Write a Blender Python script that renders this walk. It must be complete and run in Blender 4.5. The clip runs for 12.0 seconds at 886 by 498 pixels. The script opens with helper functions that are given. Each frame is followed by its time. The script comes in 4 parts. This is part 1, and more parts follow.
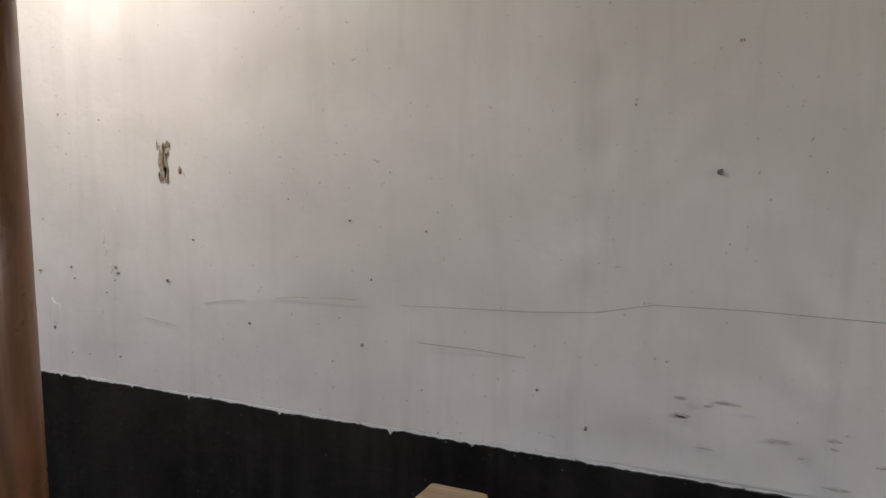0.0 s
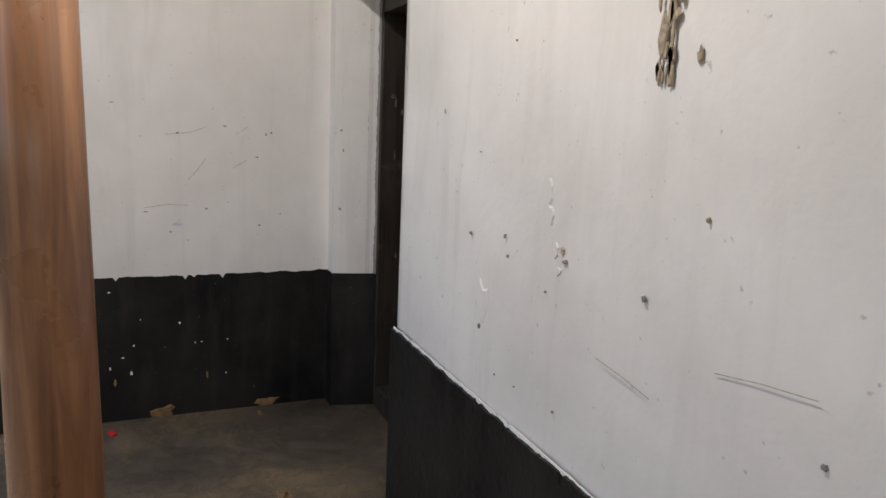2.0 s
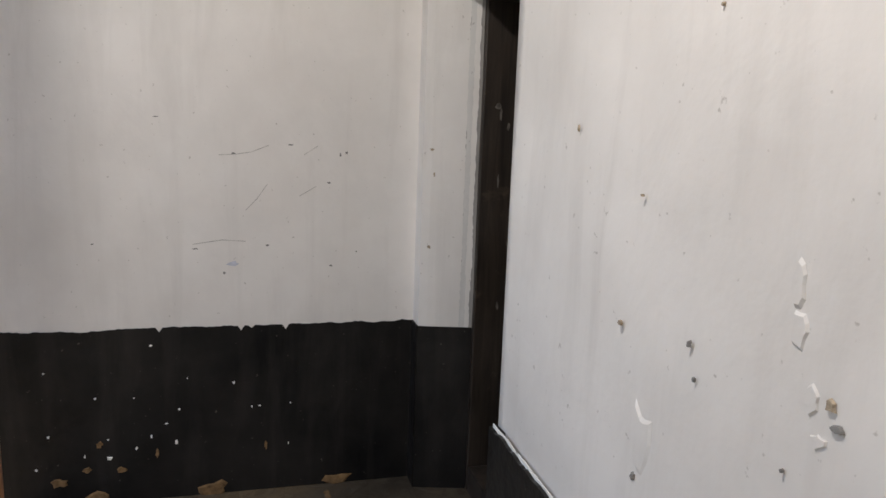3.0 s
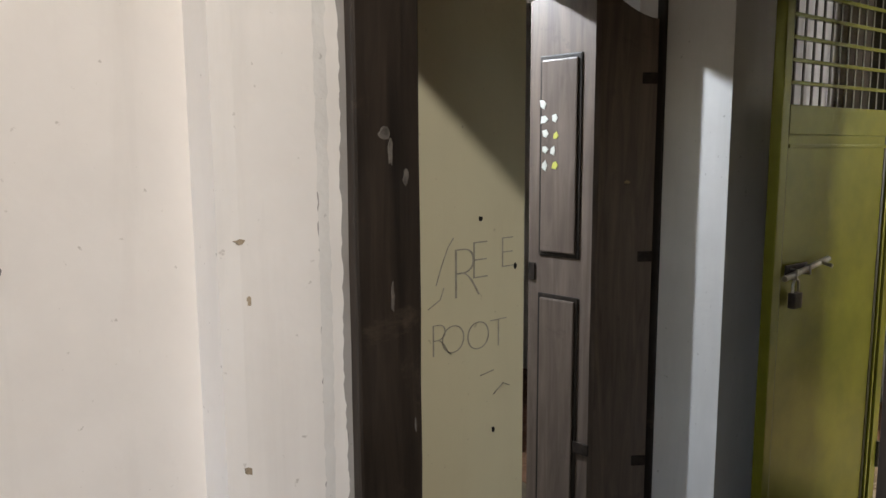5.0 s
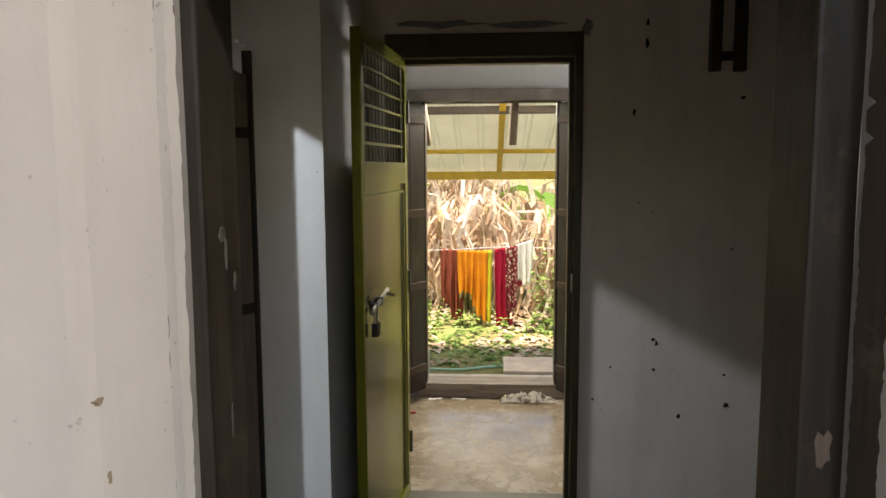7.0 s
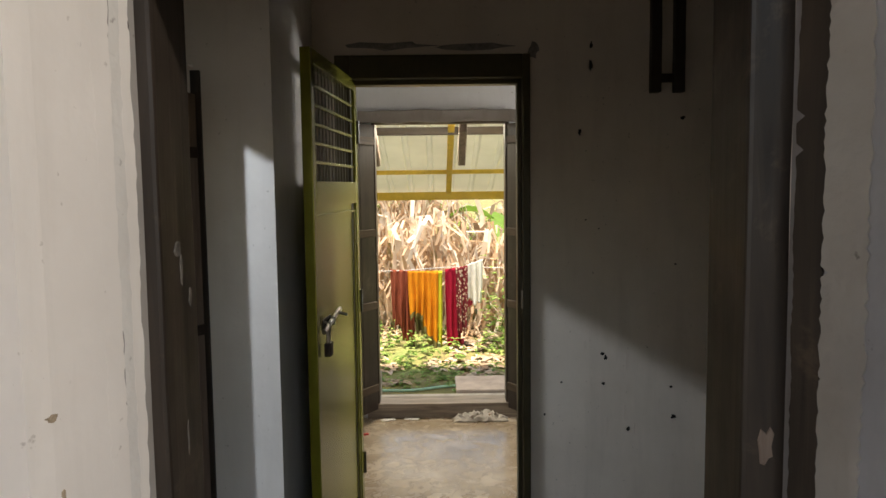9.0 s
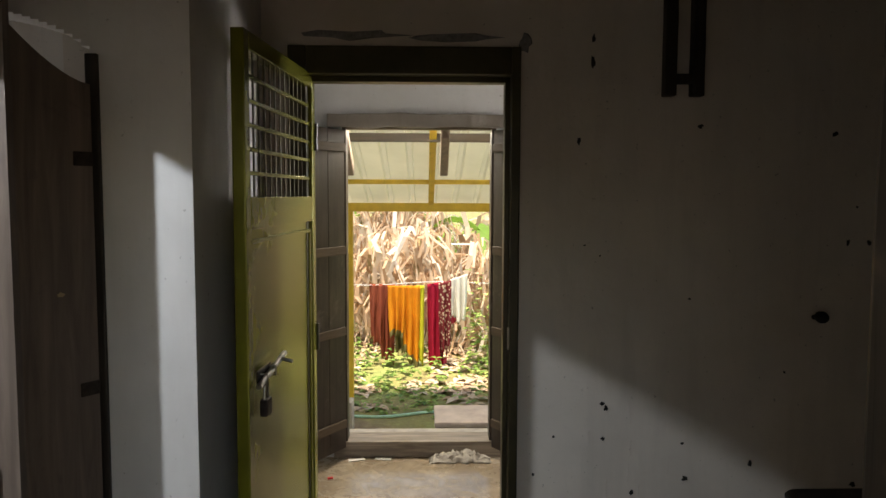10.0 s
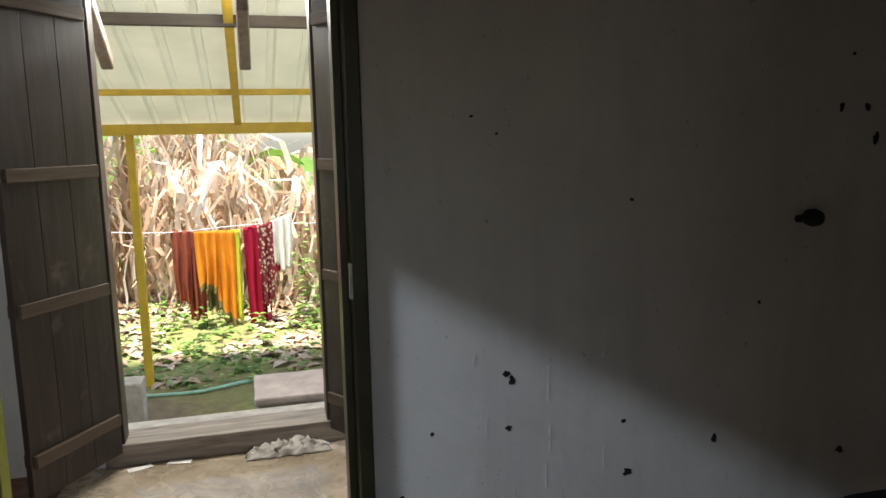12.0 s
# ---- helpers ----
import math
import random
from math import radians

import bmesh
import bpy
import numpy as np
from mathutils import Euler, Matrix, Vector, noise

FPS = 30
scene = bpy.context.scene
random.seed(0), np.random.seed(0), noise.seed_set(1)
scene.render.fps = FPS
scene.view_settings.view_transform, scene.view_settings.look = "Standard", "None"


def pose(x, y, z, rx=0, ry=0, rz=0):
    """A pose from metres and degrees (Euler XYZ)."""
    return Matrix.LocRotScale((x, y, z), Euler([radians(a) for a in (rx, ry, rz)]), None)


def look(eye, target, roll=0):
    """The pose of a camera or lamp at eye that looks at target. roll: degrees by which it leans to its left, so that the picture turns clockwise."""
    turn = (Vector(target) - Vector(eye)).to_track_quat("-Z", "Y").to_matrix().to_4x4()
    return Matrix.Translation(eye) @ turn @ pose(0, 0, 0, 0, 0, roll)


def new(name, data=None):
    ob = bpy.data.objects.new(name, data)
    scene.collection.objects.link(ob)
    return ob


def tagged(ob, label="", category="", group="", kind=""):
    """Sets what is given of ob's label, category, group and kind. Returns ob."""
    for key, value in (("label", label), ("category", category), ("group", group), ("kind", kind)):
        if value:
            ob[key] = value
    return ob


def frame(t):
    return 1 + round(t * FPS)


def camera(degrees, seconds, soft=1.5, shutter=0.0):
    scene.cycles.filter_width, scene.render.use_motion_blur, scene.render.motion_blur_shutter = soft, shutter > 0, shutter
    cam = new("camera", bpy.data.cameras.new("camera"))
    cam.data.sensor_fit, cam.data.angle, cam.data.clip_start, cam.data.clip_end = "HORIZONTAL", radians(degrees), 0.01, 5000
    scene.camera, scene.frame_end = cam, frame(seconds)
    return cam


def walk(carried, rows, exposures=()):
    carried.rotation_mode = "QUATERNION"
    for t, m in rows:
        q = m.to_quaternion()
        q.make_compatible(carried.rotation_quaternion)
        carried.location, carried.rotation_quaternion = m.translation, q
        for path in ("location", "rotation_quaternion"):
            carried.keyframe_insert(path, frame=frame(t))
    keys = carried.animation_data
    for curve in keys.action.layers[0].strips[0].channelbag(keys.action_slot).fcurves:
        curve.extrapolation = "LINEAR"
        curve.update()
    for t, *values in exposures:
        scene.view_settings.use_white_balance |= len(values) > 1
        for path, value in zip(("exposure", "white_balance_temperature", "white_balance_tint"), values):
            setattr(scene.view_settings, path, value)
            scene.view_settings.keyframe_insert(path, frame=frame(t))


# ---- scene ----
cam = camera(62.8, 12.0)

PATH = [
    (0, (4.472, -1.7, 1.421), (3.604, 0.092, 1.234), -0.1),
    (0.5, (4.232, -1.369, 1.409), (3.109, 0.261, 1.126), 1.3),
    (1, (4.063, -1.001, 1.358), (2.614, 0.339, 1.031), 2.2),
    (1.5, (3.749, -0.781, 1.347), (2.085, 0.269, 0.991), 2.4),
    (2, (3.397, -0.565, 1.348), (1.585, 0.204, 0.996), 2.4),
    (2.5, (3.065, -0.392, 1.349), (1.158, 0.112, 1.014), 2.1),
    (4.5, (1.632, -0.296, 1.439), (-0.149, 0.557, 1.125), 1.5),
    (5, (1.213, -0.185, 1.409), (-0.295, 1.103, 1.144), -0.3),
    (5.5, (0.913, -0.088, 1.425), (-0.142, 1.595, 1.194), -0.6),
    (6, (0.665, -0.11, 1.481), (0.048, 1.779, 1.254), -0.2),
    (6.5, (0.641, -0.283, 1.495), (0.379, 1.687, 1.272), -0.2),
    (7, (0.639, -0.453, 1.527), (0.514, 1.53, 1.301), -0.3),
    (9, (0.631, -0.474, 1.516), (0.645, 1.519, 1.348), -0.7),
    (9.5, (0.622, -0.227, 1.599), (0.658, 1.769, 1.467), -0.2),
    (10, (0.691, 0.037, 1.553), (0.74, 2.031, 1.404), 0.2),
    (10.5, (0.701, 0.328, 1.426), (0.777, 2.316, 1.219), 0.2),
    (11, (0.671, 0.637, 1.4), (0.817, 2.621, 1.191), -0.0),
    (11.5, (0.75, 0.894, 1.328), (1.064, 2.854, 1.088), -0.4),
    (12, (0.799, 1.148, 1.319), (1.305, 3.06, 1.021), -1.2),
]
walk(cam, [(t, look(eye, target, roll)) for t, eye, target, roll in PATH], [
    (0, 0.7, 7000, 13), (1.0, 1.0, 7000, 13), (2.5, 1.05, 6700, 11), (4.5, 1.5, 7100, 12), (5.5, 1.75, 7200, 12), (6.0, 1.65, 7200, 12), (6.5, 1.42, 7200, 12),
    (9.5, 1.32, 7400, 12), (11.5, 1.52, 6800, 12), (12, 1.55, 6300, 11)])

# ---------------------------------------------------------------- light
world = bpy.data.worlds.new("sky")
scene.world = world
world.use_nodes = True
wn = world.node_tree
sky = wn.nodes.new("ShaderNodeTexSky")
sky.sky_type = 'NISHITA'
sky.sun_disc = False
sky.sun_elevation = radians(78)
sky.sun_rotation = radians(194)
sky.air_density, sky.dust_density = 1.2, 2.0
wn.links.new(sky.outputs[0], wn.nodes["Background"].inputs[0])
wn.nodes["Background"].inputs[1].default_value = 0.15

sun = new("sun", bpy.data.lights.new("sun", 'SUN'))
sun.data.energy, sun.data.angle, sun.data.color = 4.6, radians(8), (1.0, 0.94, 0.84)
sun.matrix_world = look((0, 0, 0), (0.05, 0.20, -1.0))

# added area lamp before the closed far end, brightening the verandah's end wall
end_fill = new("verandah_end_fill_light", bpy.data.lights.new("verandah_end_fill_light", 'AREA'))
end_fill.data.shape, end_fill.data.size, end_fill.data.size_y = 'RECTANGLE', 1.8, 1.8
end_fill.data.energy, end_fill.data.color = 24.0, (0.97, 0.97, 0.97)
end_fill.matrix_world = look((7.9, -1.2, 1.6), (0.1, -0.5, 1.2))

# added strip lamp hidden above the back door lintel, standing in for sky light
door_fill = new("back_door_fill_light", bpy.data.lights.new("back_door_fill_light", 'AREA'))
door_fill.data.shape, door_fill.data.size, door_fill.data.size_y = 'RECTANGLE', 0.9, 0.26
door_fill.data.energy, door_fill.data.color = 22.0, (1.0, 0.97, 0.88)
door_fill.matrix_world = look((0.65, 4.84, 2.085), (0.65, 4.2, 1.2))

# added fill lamp in the side passage, with no window behind it
side_fill = new("side_passage_fill_light", bpy.data.lights.new("side_passage_fill_light", 'AREA'))
side_fill.data.shape, side_fill.data.size, side_fill.data.size_y = 'RECTANGLE', 0.8, 1.1
side_fill.data.energy, side_fill.data.color = 0.8, (1.0, 0.96, 0.88)
side_fill.matrix_world = look((-2.15, 1.25, 1.5), (0.0, 1.5, 1.2))

# daylight from the back room's side window
room_sky = new("back_room_window_light", bpy.data.lights.new("back_room_window_light", 'AREA'))
room_sky.data.shape, room_sky.data.size, room_sky.data.size_y = 'RECTANGLE', 0.36, 0.9
room_sky.data.energy, room_sky.data.color = 30.0, (0.92, 0.96, 1.0)
room_sky.matrix_world = look((3.17, 4.12, 1.6), (0.25, 2.6, 1.4))


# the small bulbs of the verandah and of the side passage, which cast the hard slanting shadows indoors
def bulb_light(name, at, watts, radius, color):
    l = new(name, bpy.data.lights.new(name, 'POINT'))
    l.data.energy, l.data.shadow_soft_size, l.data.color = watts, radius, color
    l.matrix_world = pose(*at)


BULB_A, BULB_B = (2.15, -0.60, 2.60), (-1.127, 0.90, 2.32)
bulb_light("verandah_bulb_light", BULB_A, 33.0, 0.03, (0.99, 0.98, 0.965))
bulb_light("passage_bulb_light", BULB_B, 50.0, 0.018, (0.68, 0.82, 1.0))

# ---------------------------------------------------------------- materials
def shader(name, rough=0.8, metal=0.0, spec=0.4):
    m = bpy.data.materials.new(name)
    m.use_nodes = True
    nt = m.node_tree
    b = nt.nodes["Principled BSDF"]
    b.inputs["Roughness"].default_value = rough
    b.inputs["Metallic"].default_value = metal
    b.inputs["Specular IOR Level"].default_value = spec
    return m, nt, b


def coords(nt, scale=(1, 1, 1), random_shift=False):
    tc = nt.nodes.new("ShaderNodeTexCoord")
    mp = nt.nodes.new("ShaderNodeMapping")
    mp.inputs["Scale"].default_value = scale
    nt.links.new(tc.outputs["Object"], mp.inputs["Vector"])
    if random_shift:
        oi = nt.nodes.new("ShaderNodeObjectInfo")
        mu = nt.nodes.new("ShaderNodeMath")
        mu.operation = 'MULTIPLY'
        mu.inputs[1].default_value = 40.0
        nt.links.new(oi.outputs["Random"], mu.inputs[0])
        nt.links.new(mu.outputs[0], mp.inputs["Location"])
    return mp.outputs[0]


def tex_noise(nt, vec, scale, detail=5.0, rough=0.55, distort=0.0):
    n = nt.nodes.new("ShaderNodeTexNoise")
    n.inputs["Scale"].default_value = scale
    n.inputs["Detail"].default_value = detail
    n.inputs["Roughness"].default_value = rough
    n.inputs["Distortion"].default_value = distort
    nt.links.new(vec, n.inputs["Vector"])
    return n.outputs["Fac"]


def ramp(nt, fac, stops):
    r = nt.nodes.new("ShaderNodeValToRGB")
    e = r.color_ramp.elements
    while len(e) < len(stops):
        e.new(0.5)
    for k, (p, c) in zip(e, stops):
        k.position = p
        k.color = (*c, 1) if len(c) == 3 else c
    nt.links.new(fac, r.inputs[0])
    return r.outputs[0]


def mixed(nt, fac, a, b, mode='MIX'):
    n = nt.nodes.new("ShaderNodeMix")
    n.data_type, n.blend_type = 'RGBA', mode
    for sock, v in ((n.inputs["Factor"], fac), (n.inputs["A"], a), (n.inputs["B"], b)):
        if isinstance(v, (int, float)):
            sock.default_value = v
        elif isinstance(v, tuple):
            sock.default_value = (*v, 1)
        else:
            nt.links.new(v, sock)
    return n.outputs["Result"]


def bumped(nt, b, height, strength=0.3, distance=0.01):
    n = nt.nodes.new("ShaderNodeBump")
    n.inputs["Strength"].default_value = strength
    n.inputs["Distance"].default_value = distance
    nt.links.new(height, n.inputs["Height"])
    nt.links.new(n.outputs[0], b.inputs["Normal"])


def plaster(name, base, dirt, amount=0.5, rough=0.75, lumps=0.25, streak=0.4, spec=0.35):
    """Limewashed plaster: blotches, runs, specks and a hand-made surface."""
    m, nt, b = shader(name, rough, 0, spec)
    v = coords(nt)
    vs = coords(nt, (6.0, 6.0, 0.7))
    blot = ramp(nt, tex_noise(nt, v, 1.6, 7, 0.6), [(0.38, (0, 0, 0)), (0.72, (1, 1, 1))])
    runs = ramp(nt, tex_noise(nt, vs, 1.5, 6, 0.6, 0.4), [(0.5, (0, 0, 0)), (0.78, (1, 1, 1))])
    speck = ramp(nt, tex_noise(nt, v, 55, 3, 0.5), [(0.70, (0, 0, 0)), (0.76, (1, 1, 1))])
    soft = tuple(a * 0.55 + d * 0.45 for a, d in zip(base, dirt))
    f1 = nt.nodes.new("ShaderNodeMath")
    f1.operation = 'MULTIPLY'
    f1.inputs[1].default_value = amount
    nt.links.new(blot, f1.inputs[0])
    c = mixed(nt, f1.outputs[0], base, soft)
    f2 = nt.nodes.new("ShaderNodeMath")
    f2.operation = 'MULTIPLY'
    f2.inputs[1].default_value = streak * 0.6
    nt.links.new(runs, f2.inputs[0])
    c = mixed(nt, f2.outputs[0], c, soft)
    f3 = nt.nodes.new("ShaderNodeMath")
    f3.operation = 'MULTIPLY'
    f3.inputs[1].default_value = 0.55
    nt.links.new(speck, f3.inputs[0])
    c = mixed(nt, f3.outputs[0], c, dirt)
    nt.links.new(c, b.inputs["Base Color"])
    h = mixed(nt, 0.18, tex_noise(nt, v, 5.0, 4, 0.5, 0.6), tex_noise(nt, v, 34, 4, 0.5))
    bumped(nt, b, h, lumps, 0.03)
    return m


def wood(name, dark, light, rough=0.5, axis='Z', scale=1.0, spec=0.4, wear=None):
    m, nt, b = shader(name, rough, 0, spec)
    s = {'Z': (14, 14, 1.1), 'X': (1.1, 14, 14), 'Y': (14, 1.1, 14)}[axis]
    v = coords(nt, tuple(k * scale for k in s), True)
    g = tex_noise(nt, v, 2.2, 8, 0.62, 0.8)
    c = ramp(nt, g, [(0.28, dark), (0.55, tuple((a + d) / 2 for a, d in zip(dark, light))), (0.78, light)])
    v2 = coords(nt, (1, 1, 1), True)
    if wear:
        w = ramp(nt, tex_noise(nt, v2, 7, 8, 0.68, 0.5), [(0.6, (0, 0, 0)), (0.74, (1, 1, 1))])
        c = mixed(nt, w, c, wear)
    nt.links.new(c, b.inputs["Base Color"])
    r = ramp(nt, tex_noise(nt, v2, 5, 4), [(0.3, (rough - 0.12,) * 3), (0.7, (min(1, rough + 0.15),) * 3)])
    nt.links.new(r, b.inputs["Roughness"])
    bumped(nt, b, g, 0.18, 0.006)
    return m


def plain(name, col, rough=0.6, metal=0.0, var=0.25, scale=12, bump=0.1, spec=0.4):
    m, nt, b = shader(name, rough, metal, spec)
    v = coords(nt, (1, 1, 1), True)
    n = tex_noise(nt, v, scale, 6, 0.6)
    c = ramp(nt, n, [(0.3, tuple(k * (1 - var) for k in col)), (0.7, tuple(min(1, k * (1 + var)) for k in col))])
    nt.links.new(c, b.inputs["Base Color"])
    if bump:
        bumped(nt, b, tex_noise(nt, v, scale * 4, 4), bump, 0.004)
    return m


def floor_mat(name, a, b_, c_, rough=0.45):
    m, nt, b = shader(name, rough, 0, 0.5)
    v = coords(nt)
    n1 = tex_noise(nt, v, 1.7, 8, 0.65, 0.6)
    n2 = tex_noise(nt, v, 9, 8, 0.65, 1.2)
    col = ramp(nt, n1, [(0.3, a), (0.5, b_), (0.66, c_)])
    cr = ramp(nt, n2, [(0.46, (1, 1, 1)), (0.5, (0.45, 0.42, 0.38)), (0.54, (1, 1, 1))])
    col = mixed(nt, 0.6, col, cr, 'MULTIPLY')
    nt.links.new(col, b.inputs["Base Color"])
    r = ramp(nt, n2, [(0.3, (rough - 0.2,) * 3), (0.7, (rough + 0.25,) * 3)])
    nt.links.new(r, b.inputs["Roughness"])
    bumped(nt, b, mixed(nt, 0.5, n1, n2), 0.25, 0.01)
    return m


M_WALL = plaster("white_limewash", (0.80, 0.765, 0.73), (0.32, 0.28, 0.24), 0.62, 0.6, 0.17, 0.8)
M_WALL_D = plaster("grimy_limewash", (0.72, 0.645, 0.57), (0.20, 0.17, 0.14), 0.6, 0.7, 0.26, 0.7)
# cream made yellower to hold the olive light bounced off the green door
M_CREAM = plaster("bounce_tinted_cream_limewash", (0.74, 0.70, 0.50), (0.40, 0.35, 0.22), 0.3, 0.65, 0.2, 0.3)
M_GRIME = plaster("grey_worn_plaster", (0.34, 0.32, 0.30), (0.05, 0.04, 0.035), 1.0, 0.9, 0.7, 1.0)
M_BLUE = plaster("bluish_limewash", (0.72, 0.76, 0.80), (0.25, 0.24, 0.22), 0.45, 0.7, 0.2, 0.4)
M_CRUST = plaster("flaking_plaster", (0.72, 0.70, 0.67), (0.14, 0.12, 0.11), 0.7, 0.85, 0.7, 1.0)
M_DADO = plaster("black_dado_paint", (0.005, 0.005, 0.0055), (0.13, 0.115, 0.10), 0.4, 0.38, 0.4, 0.5, 0.16)
# dark only so the unseen passage walls throw back little of the bulb's light
M_LOW_BOUNCE = plaster("low_bounce_plaster", (0.22, 0.20, 0.17), (0.06, 0.05, 0.04), 0.7, 0.85, 0.3, 0.8)
M_FLOOR = floor_mat("dark_cement_floor", (0.045, 0.037, 0.027), (0.095, 0.075, 0.052), (0.18, 0.13, 0.075), 0.5)
M_FLOOR_J = floor_mat("worn_cement_floor", (0.20, 0.15, 0.10), (0.36, 0.29, 0.21), (0.50, 0.43, 0.34), 0.24)
M_FLOOR_K = floor_mat("red_oxide_floor", (0.10, 0.045, 0.025), (0.18, 0.08, 0.045), (0.26, 0.14, 0.08), 0.5)
M_FRAME = wood("black_stained_wood", (0.012, 0.009, 0.007), (0.055, 0.040, 0.030), 0.5, 'Z', 1, 0.4, (0.085, 0.062, 0.045))
M_LEAF = wood("dark_brown_door_wood", (0.12, 0.088, 0.070), (0.27, 0.205, 0.165), 0.42, 'Z', 1, 0.4, (0.12, 0.09, 0.075))
M_PLANK = wood("dark_plank_wood", (0.020, 0.014, 0.011), (0.055, 0.038, 0.030), 0.42, 'Z', 1, 0.4, (0.10, 0.08, 0.068))
M_BATTEN = wood("brown_batten_wood", (0.055, 0.038, 0.026), (0.125, 0.09, 0.063), 0.65, 'X')
M_BEAM = wood("old_ceiling_wood", (0.025, 0.018, 0.013), (0.09, 0.065, 0.045), 0.7, 'X')
M_POST = wood("polished_post_wood", (0.11, 0.045, 0.021), (0.40, 0.20, 0.10), 0.34, 'Z', 0.6, 0.5, (0.20, 0.11, 0.055))
M_PALEWOOD = wood("pale_bare_wood", (0.32, 0.22, 0.12), (0.60, 0.46, 0.28), 0.6, 'X')
M_SILL = wood("weathered_sill_wood", (0.10, 0.08, 0.065), (0.42, 0.36, 0.30), 0.6, 'X')
M_GREEN = plain("olive_green_enamel", (0.20, 0.195, 0.015), 0.27, 0.35, 0.2, 5, 0.10, 0.6)
# darker copy of the door enamel; the frame's shade is put in its colour
M_GREEN_D = plain("shaded_olive_enamel", (0.055, 0.046, 0.016), 0.4, 0.0, 0.3, 8, 0.15, 0.5)
M_YELLOW = plain("yellow_steel_paint", (0.60, 0.40, 0.04), 0.45, 0.0, 0.15, 10, 0.05)
M_STEEL = plain("tarnished_steel", (0.42, 0.40, 0.36), 0.35, 1.0, 0.2, 30, 0.1)
M_IRON = plain("rusty_iron", (0.055, 0.042, 0.035), 0.6, 0.6, 0.4, 40, 0.3)
M_BLACK = plain("black_grime", (0.012, 0.011, 0.010), 0.9, 0, 0.4, 30, 0.2)
M_CHIP = plain("bared_brown_plaster", (0.36, 0.29, 0.21), 0.95, 0, 0.45, 80, 0.3)
M_PAINT_CHIP = plain("fresh_limewash", (0.84, 0.83, 0.80), 0.8, 0, 0.08, 40, 0.3)
M_SCRAPE = plain("pencil_scrape", (0.22, 0.21, 0.20), 0.9, 0, 0.3, 60, 0)
M_STAIN = plain("grey_damp_stain", (0.50, 0.47, 0.44), 0.9, 0, 0.4, 40, 0.2)
M_SMUDGE = plain("bluish_smudge", (0.60, 0.61, 0.68), 0.9, 0, 0.2, 30, 0.1)
M_SCUFF = plain("grey_rub_mark", (0.13, 0.115, 0.10), 0.9, 0, 0.5, 50, 0.2)
M_PENCIL = plain("faint_pencil", (0.38, 0.36, 0.29), 0.9, 0, 0.3, 60, 0)
M_OCHRE = plain("bared_ochre_plaster", (0.20, 0.12, 0.055), 0.95, 0, 0.4, 40, 0.5)
M_RED = plain("red_plastic_wrapper", (0.55, 0.02, 0.03), 0.4, 0, 0.2, 30, 0.2)
M_CLOTHRAG = plain("grey_rag_cloth", (0.40, 0.37, 0.33), 0.95, 0, 0.2, 30, 0.3)
M_PAPER = plain("white_paper", (0.72, 0.70, 0.67), 0.9, 0, 0.1, 20, 0.1)
M_CONCRETE = plain("rough_concrete", (0.36, 0.33, 0.30), 0.9, 0, 0.25, 14, 0.5)
M_PINKSTONE = plain("pinkish_step_stone", (0.42, 0.35, 0.32), 0.85, 0, 0.2, 9, 0.3)
M_STICKER = plain("white_sticker", (0.82, 0.82, 0.74), 0.5, 0, 0.05, 40, 0)
M_STICKER_Y = plain("yellow_sticker", (0.70, 0.68, 0.15), 0.5, 0, 0.1, 40, 0)
M_HOSE = plain("pale_green_hose", (0.30, 0.50, 0.38), 0.5, 0, 0.15, 20, 0)
M_TYRE = plain("dark_rubber", (0.030, 0.027, 0.025), 0.55, 0, 0.3, 25, 0.2)


def leaf_mat(name, a, b_, c_, trans=0.25, rough=0.55):
    m, nt, b = shader(name, rough, 0, 0.35)
    geo = nt.nodes.new("ShaderNodeNewGeometry")
    v = coords(nt, (1, 1, 1))
    n = tex_noise(nt, v, 6, 5, 0.6)
    c = ramp(nt, geo.outputs["Random Per Island"], [(0.0, a), (0.5, b_), (1.0, c_)])
    c = mixed(nt, 0.5, c, ramp(nt, n, [(0.3, (0.55, 0.5, 0.45)), (0.7, (1.0, 1.0, 1.0))]), 'MULTIPLY')
    nt.links.new(c, b.inputs["Base Color"])
    tr = nt.nodes.new("ShaderNodeBsdfTranslucent")
    nt.links.new(c, tr.inputs["Color"])
    ms = nt.nodes.new("ShaderNodeMixShader")
    ms.inputs[0].default_value = trans
    out = nt.nodes["Material Output"]
    nt.links.new(b.outputs[0], ms.inputs[1])
    nt.links.new(tr.outputs[0], ms.inputs[2])
    nt.links.new(ms.outputs[0], out.inputs["Surface"])
    return m


M_DRYLEAF = leaf_mat("dry_banana_leaf", (0.44, 0.27, 0.15), (0.76, 0.59, 0.41), (0.92, 0.87, 0.76), 0.45)
M_GREENLEAF = leaf_mat("fresh_banana_leaf", (0.10, 0.22, 0.03), (0.20, 0.34, 0.05), (0.34, 0.44, 0.08), 0.4)
M_WEED = leaf_mat("weed_leaf", (0.12, 0.24, 0.05), (0.24, 0.38, 0.08), (0.42, 0.52, 0.16), 0.4)
M_STEM = leaf_mat("banana_stem", (0.22, 0.13, 0.07), (0.34, 0.24, 0.13), (0.40, 0.34, 0.16), 0.05, 0.8)
M_LITTER = leaf_mat("leaf_litter", (0.32, 0.21, 0.12), (0.50, 0.37, 0.24), (0.66, 0.55, 0.41), 0.1)


